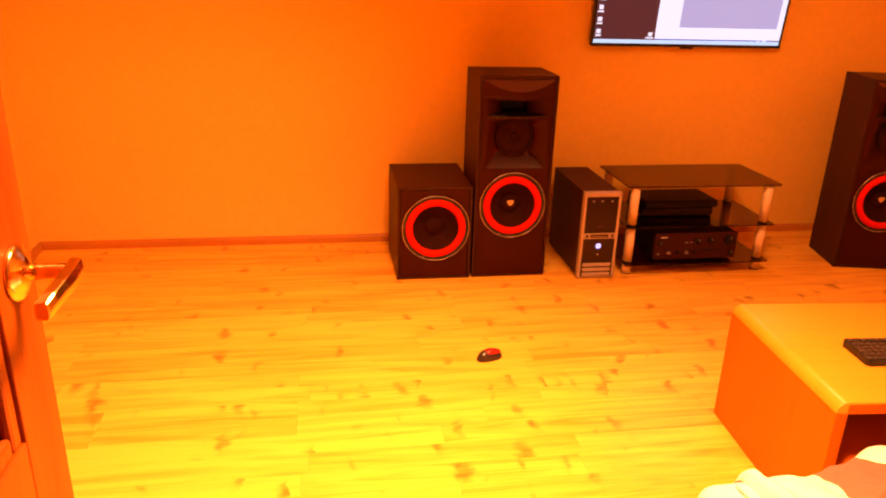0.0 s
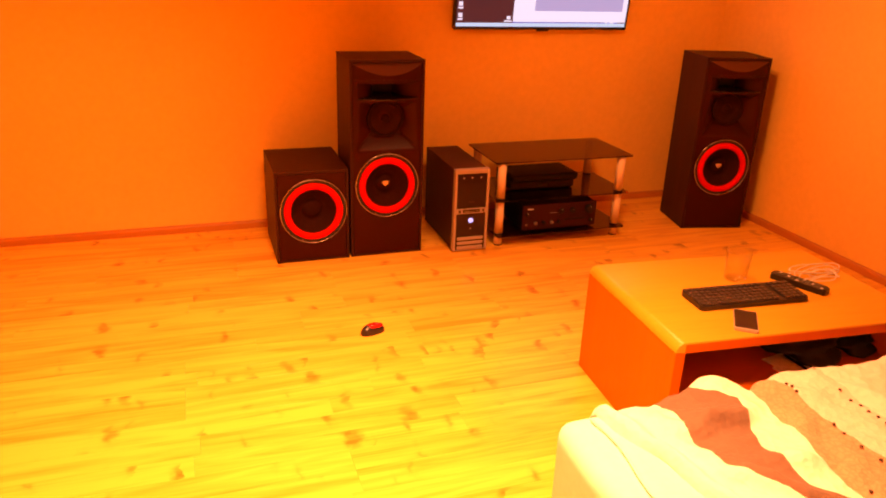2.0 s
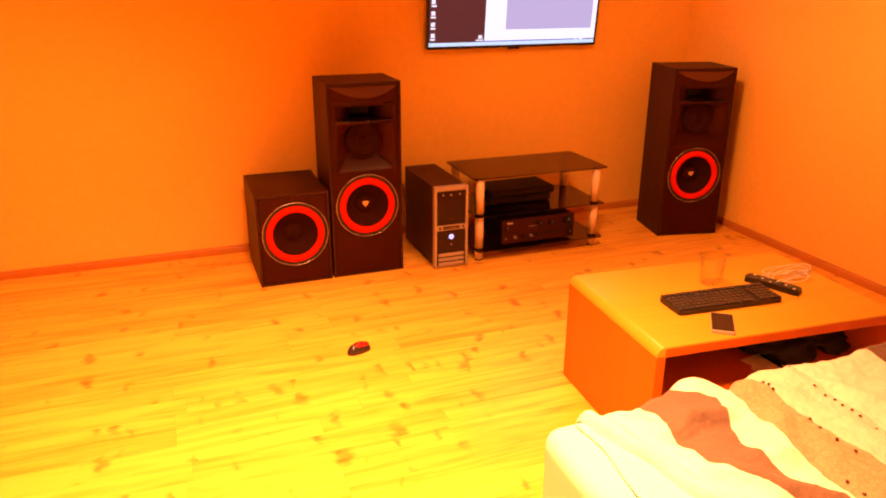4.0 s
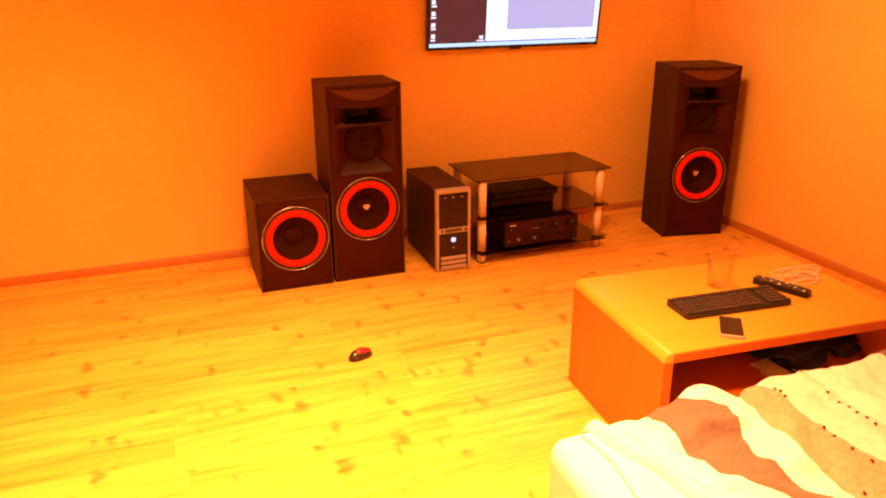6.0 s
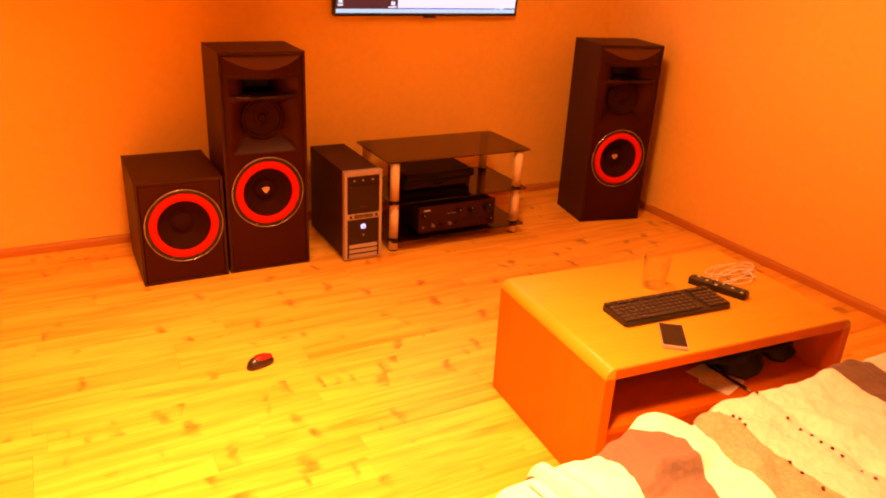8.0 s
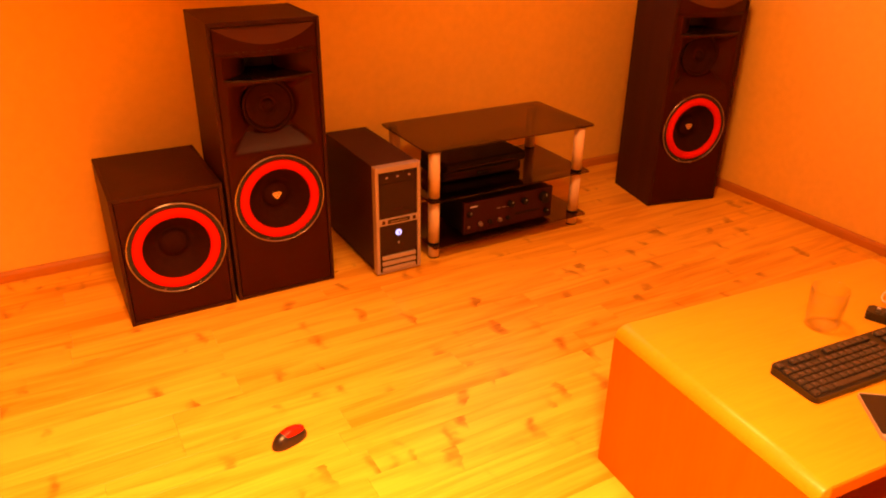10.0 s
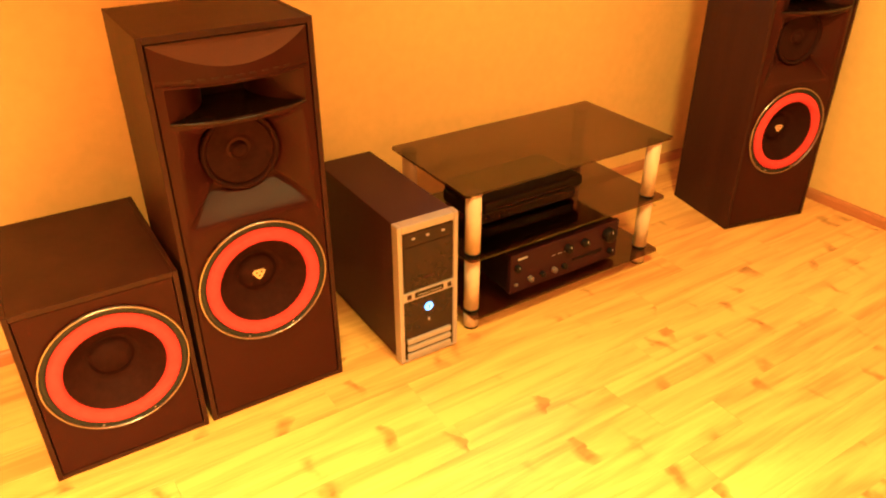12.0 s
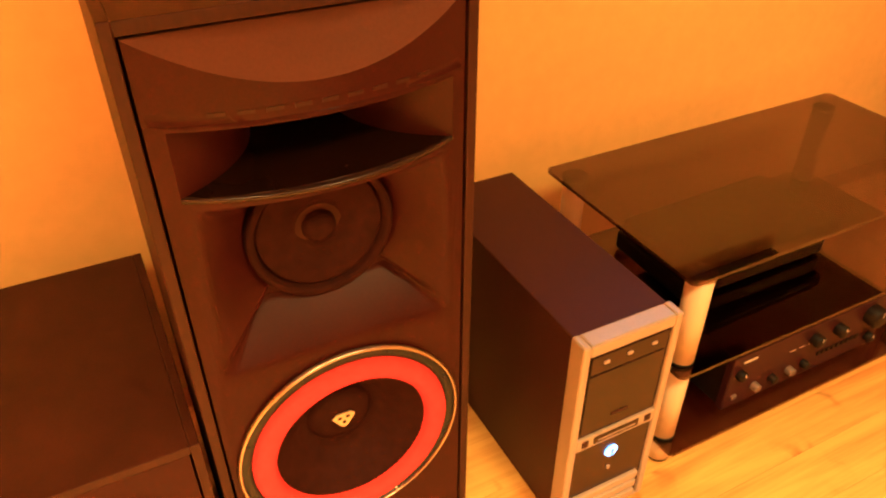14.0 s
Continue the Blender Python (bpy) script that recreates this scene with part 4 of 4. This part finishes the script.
def shelf_things():
    z = 0.2075
    for i, (x, y, a, cut_corner) in enumerate(((2.062, 1.868, 14, True), (2.095, 1.885, 34, False))):
        ob = thing("paper", pose(x, y, z + 0.0020 * (1 - i), 0, 0, a), "loose folded paper lying on the table's shelf", "paper", "papers on the shelf")
        pts = [(-0.055, -0.075), (0.060, -0.068), (0.062, 0.070), (-0.040, 0.078), (-0.042, 0.030), (-0.060, 0.022)] if cut_corner else [(-0.045, -0.06), (0.045, -0.06), (0.045, 0.06), (-0.045, 0.06)]
        part("sheet", outline(pts, 0.0016), M_PAPER, ob)
    p = thing("pen", pose(2.096, 1.850, z + 0.0085, 0, 0, -88), "dark pen lying across the papers", "pen")
    part("barrel", tube([(-0.08, 0, 0), (0.07, 0, 0)], 0.0042, 10), M_BOX, p)
    part("tip", tube([(0.07, 0, 0), (0.085, 0, 0)], 0.0022, 8), M_SILVER, p)
    for x, y, s, lab in ((2.195, 1.955, 0.098, "crumpled black cloth bag on the table's shelf"), (2.385, 1.940, 0.07, "small black pouch on the table's shelf")):
        t = thing("black_pouch", pose(x, y, z), lab, "pouch")
        b = bmesh.new()
        bmesh.ops.create_icosphere(b, subdivisions=4, radius=1)
        for v in b.verts:
            n = noise.noise(v.co * 1.7 + Vector((x, y, 3))) * 0.55 + noise.noise(v.co * 4.5 + Vector((y, x, 9))) * 0.22
            v.co *= 1 + n
            v.co = Vector((v.co.x * s * 1.45, v.co.y * s, max(v.co.z, -0.62) * s * 0.46 + s * 0.2855))
        for f in b.faces:
            f.smooth = True
        part("cloth", b, M_BAG, t)


shelf_things()


# ---- mouse on the floor ----
def mouse():
    t = thing("computer_mouse", pose(0.903, 2.822, 0, 0, 0, 20), "black computer mouse with a red top on the floor", "mouse")
    b = bmesh.new()
    bmesh.ops.create_uvsphere(b, u_segments=32, v_segments=18, radius=1)
    for v in b.verts:
        x, y, z = v.co
        w = 0.030 * (1 - 0.18 * math.cos(2.2 * x) * 0.6 + 0.10 * x)
        v.co = Vector((x * 0.054, y * w, max(z, 0) * (0.036 - 0.008 * x) + (0.001 if z < 0 else 0.004)))
    for f in b.faces:
        f.smooth = True
    part("shell", b, M_MOUSE, t)
    r = bmesh.new()
    bmesh.ops.create_uvsphere(r, u_segments=32, v_segments=18, radius=1)
    bmesh.ops.delete(r, geom=[v for v in r.verts if v.co.z < 0.55], context="VERTS")
    for v in r.verts:
        x, y, z = v.co
        w = 0.030 * (1 - 0.18 * math.cos(2.2 * x) * 0.6 + 0.10 * x)
        v.co = Vector((x * 0.0545 + 0.006, y * w * 1.01, z * (0.0372 - 0.008 * x) + 0.0045))
    for f in r.faces:
        f.smooth = True
    part("top_cover", r, M_MOUSERED, t, "glossy red top")
    part("wheel", moved(lathe([(0, -0.003), (0.009, -0.003), (0.009, 0.003), (0, 0.003)], 16, "y"), 0.036, 0, 0.024), M_RUBBER, t)


mouse()


# ---- bed ----
def bed():
    t = thing("bed", pose(0, 0, 0), "low bed with a cream sheet beside the coffee table", "bed")
    BX0, BX1, BY0, BY1, BZ = 1.010, 3.10, 0.42, 1.516, 0.450
    b = box(BX0, BX1, BY0, BY1, 0.06, BZ, 0.040, 5)
    bmesh.ops.subdivide_edges(b, edges=[e for e in b.edges if e.calc_length() > 0.2], cuts=24, use_grid_fill=True)
    for v in b.verts:
        side = max(0.0, 1 - abs(v.co.x - BX0) / 0.05)
        far = max(0.0, 1 - abs(v.co.y - BY1) / 0.05)
        n = noise.noise(Vector((v.co.x * 9, v.co.y * 9, v.co.z * 1.2)))
        v.co.x -= side * (0.010 * n + 0.004 * math.sin(v.co.y * 70 + 6 * n) * (1 - v.co.z / 0.448))
        v.co.y += far * 0.010 * n
        v.co.z += 0.003 * (noise.noise(v.co * 5) - 1) if v.co.z > 0.4 else 0
    for f in b.faces:
        f.smooth = True
    part("mattress", b, M_SHEET, t, "cream sheet drawn over the mattress")
    part("piping", tube([(1.085 + 0.012 * math.sin(i * 0.9) + 0.030 * (i / 20) ** 2 * 2, 1.475 - 0.05 * i, BZ + 0.004) for i in range(21)], 0.0035, 8), M_SHEET, t)
    for x in (1.12, 3.03):
        for y in (0.48, 1.43):
            part("leg", moved(lathe([(0, 0), (0.025, 0), (0.028, 0.07), (0, 0.07)], 16), x, y, 0), M_RUBBER, t)


PLEATS = [(1.355, 1.385, 0.10, 0.085, 0.030), (1.60, 1.43, -0.5, 0.07, 0.014), (1.50, 1.30, 0.9, 0.08, 0.012), (1.19, 1.34, -1.15, 0.16, 0.012), (1.78, 1.36, -0.8, 0.10, 0.014), (1.36, 1.20, -0.6, 0.08, 0.014), (1.255, 1.165, -0.9, 0.09, 0.026), (1.385, 1.205, 0.5, 0.05, 0.018), (1.215, 1.40, -0.5, 0.06, 0.010)]


def cover_height(x, y):
    """Folds of the bedspread above the mattress."""
    ridge = 1 - abs(noise.noise(Vector((x * 5 + y * 2, y * 5 - x * 3, 7.3)))) * 2.2
    crease = 1 - abs(noise.noise(Vector((x * 11 - y * 4, y * 13 + x * 5, 2.1)))) * 2.0
    h = 0.005 * noise.noise(Vector((x * 6, y * 3.2, 1.7))) + 0.006 * ridge + 0.005 * crease + 0.0028 * noise.noise(Vector((x * 30, y * 30, 4.2))) + 0.0006 * noise.noise(Vector((x * 80, y * 80, 8.2))) + 0.004
    for cx, cy, sx, sy, a in ((1.455, 1.53, 0.045, 0.055, 0.016), (1.72, 1.48, 0.10, 0.05, 0.012), (2.0, 1.50, 0.16, 0.06, 0.014), (1.53, 1.49, 0.03, 0.05, -0.010)):
        h += a * math.exp(-((x - cx) / sx) ** 2 - ((y - cy) / sy) ** 2)
    for px, py, turn, reach, a in PLEATS:
        u = (x - px) * math.cos(turn) + (y - py) * math.sin(turn)
        v = (y - py) * math.cos(turn) - (x - px) * math.sin(turn) + 0.010 * math.sin(u * 45)
        h += a * math.exp(-(u / reach) ** 2) * (math.exp(-(v / 0.035) ** 2) if v > 0 else math.exp(-(v / 0.024) ** 2) - 0.30 * math.exp(-((v + 0.042) / 0.026) ** 2))
    return max(h, 0.005)


# where the first seams run, as x for each y, and their places in the flat cloth
SEAMS = [
    (1.270, (1.07, 1.16, 1.24, 1.33, 1.42, 1.50), (1.365, 1.308, 1.262, 1.250, 1.268, 1.252)),
    (1.405, (1.07, 1.15, 1.19, 1.28, 1.34, 1.38, 1.44, 1.48, 1.52), (1.470, 1.390, 1.383, 1.372, 1.400, 1.425, 1.452, 1.415, 1.372)),
    (1.495, (1.07, 1.15, 1.22, 1.30, 1.38, 1.48), (1.475, 1.466, 1.472, 1.494, 1.497, 1.515)),
    (1.610, (1.16, 1.27, 1.39, 1.47), (1.630, 1.611, 1.605, 1.597)),
]


def stripe_at(x, y):
    """The place across the cloth's stripes, bent where the cloth is pulled."""
    seen = [0.0] + [float(np.interp(y, ys, xs)) for s, ys, xs in SEAMS] + [1.735, 4.0]
    return float(np.interp(x, seen, [0.0] + [s for s, ys, xs in SEAMS] + [1.725, 3.99]))


def bedspread():
    nx, ny = 260, 250
    b = bmesh.new()
    grid = []
    for j in range(ny + 1):
        row = []
        for i in range(nx + 1):
            v = j / ny
            x = 1.112 + 1.953 * i / nx
            end = 1.505 + 0.020 * noise.noise(Vector((x * 7, 2, 5))) + 0.012 * noise.noise(Vector((x * 19, 2, 5)))
            end += 0.042 * math.exp(-((x - 1.435) / 0.055) ** 2) - 0.02 * math.exp(-((x - 1.53) / 0.03) ** 2) - 0.008 * math.exp(-((x - 1.25) / 0.04) ** 2)
            run = 0.45 + (end + 0.10 - 0.45) * v
            y, z = run, 0.450 + cover_height(x, run)
            over = run - (end - 0.02)
            if over > 0:
                a = min(over / 0.035, math.pi / 2)
                y = end - 0.02 + 0.035 * math.sin(a)
                z = 0.450 + cover_height(x, end) - 0.035 * (1 - math.cos(a)) - max(0, over - 0.055)
                y += 0.006 * noise.noise(Vector((x * 12, z * 6, 2)))
            x += 0.26 * max(0.0, 1.48 - run) * (1 - i / nx) ** 3
            edge = 0.018 * noise.noise(Vector((y * 8, 3, 1))) * max(0, 1 - i / 12)
            row.append(b.verts.new((x + edge, y, z - (0.014 if i == 0 else 0) + 0.016 * math.exp(-((i - 3) / 2.2) ** 2) - 0.008 * math.exp(-((i - 8) / 2.5) ** 2))))
        grid.append(row)
    for j in range(ny):
        for i in range(nx):
            b.faces.new((grid[j][i], grid[j][i + 1], grid[j + 1][i + 1], grid[j + 1][i])).smooth = True
    r = bmesh.ops.extrude_face_region(b, geom=b.faces[:])
    bmesh.ops.translate(b, vec=(0, 0, -0.005), verts=[v for v in r["geom"] if isinstance(v, bmesh.types.BMVert)])
    bmesh.ops.recalc_face_normals(b, faces=b.faces[:])
    t = part("bedspread", b, M_BLANKET)
    pull = t.data.attributes.new("across", "FLOAT", "POINT")
    for v in t.data.vertices:
        pull.data[v.index].value = stripe_at(v.co.x, v.co.y)
    tagged(t, "crumpled bedspread striped cream, brown and tan over the bed", "bedspread")
    seed = random.Random(3)
    me = None
    for x0, ys in ((1.605, [1.45 - 0.016 * i for i in range(3)] + [1.30, 1.27, 1.22, 1.17]), (1.722, [1.49, 1.40, 1.365, 1.34, 1.315, 1.29, 1.265, 1.22, 1.19]), (1.50, [1.10, 1.06])):
        for y in ys:
            if me is None:
                o = part("bead", lathe([(0, 0.003), (0.003, 0.0022), (0.0042, 0), (0, -0.001)], 10), M_BEAD, t, "small dark sewn bead")
                me = o.data
            else:
                o = new("bead", me)
                o.parent = t
            x = x0 + 0.006 * (seed.random() - 0.5)
            o.location = (x, y, 0.450 + cover_height(x - 0.045 * 0.1, y) + 0.002)


bed()
bedspread()


# ---- floor boards ----
def boards():
    rng = random.Random(11)
    width, gap = 0.0975, 0.0003
    shapes = {}
    y, row = -1.4, 0
    while y < Y1 - 0.001:
        w = min(width, Y1 - y)
        x = X0
        while x < X1 - 0.001:
            length = rng.choice((0.62, 0.84, 1.06, 1.28))
            if x == X0:
                length = rng.choice((0.3, 0.5, 0.7, 0.95))
            length = min(length, X1 - x)
            if X1 - x - length < 0.15:
                length = X1 - x
            key = (round(length, 3), round(w, 3))
            if key not in shapes:
                b = box(0, length - gap, 0, w - gap, -0.008, 0)
                bmesh.ops.bevel(b, geom=[e for e in b.edges if all(v.co.z > -0.001 for v in e.verts)], offset=0.0003, segments=1, affect="EDGES")
                ob = part("plank", b, M_FLOOR, floor)
                shapes[key] = ob.data
            else:
                ob = new("plank", shapes[key])
                ob.parent = floor
            ob.location = (x, y, 0)
            x += length
        y += width
        row += 1


boards()
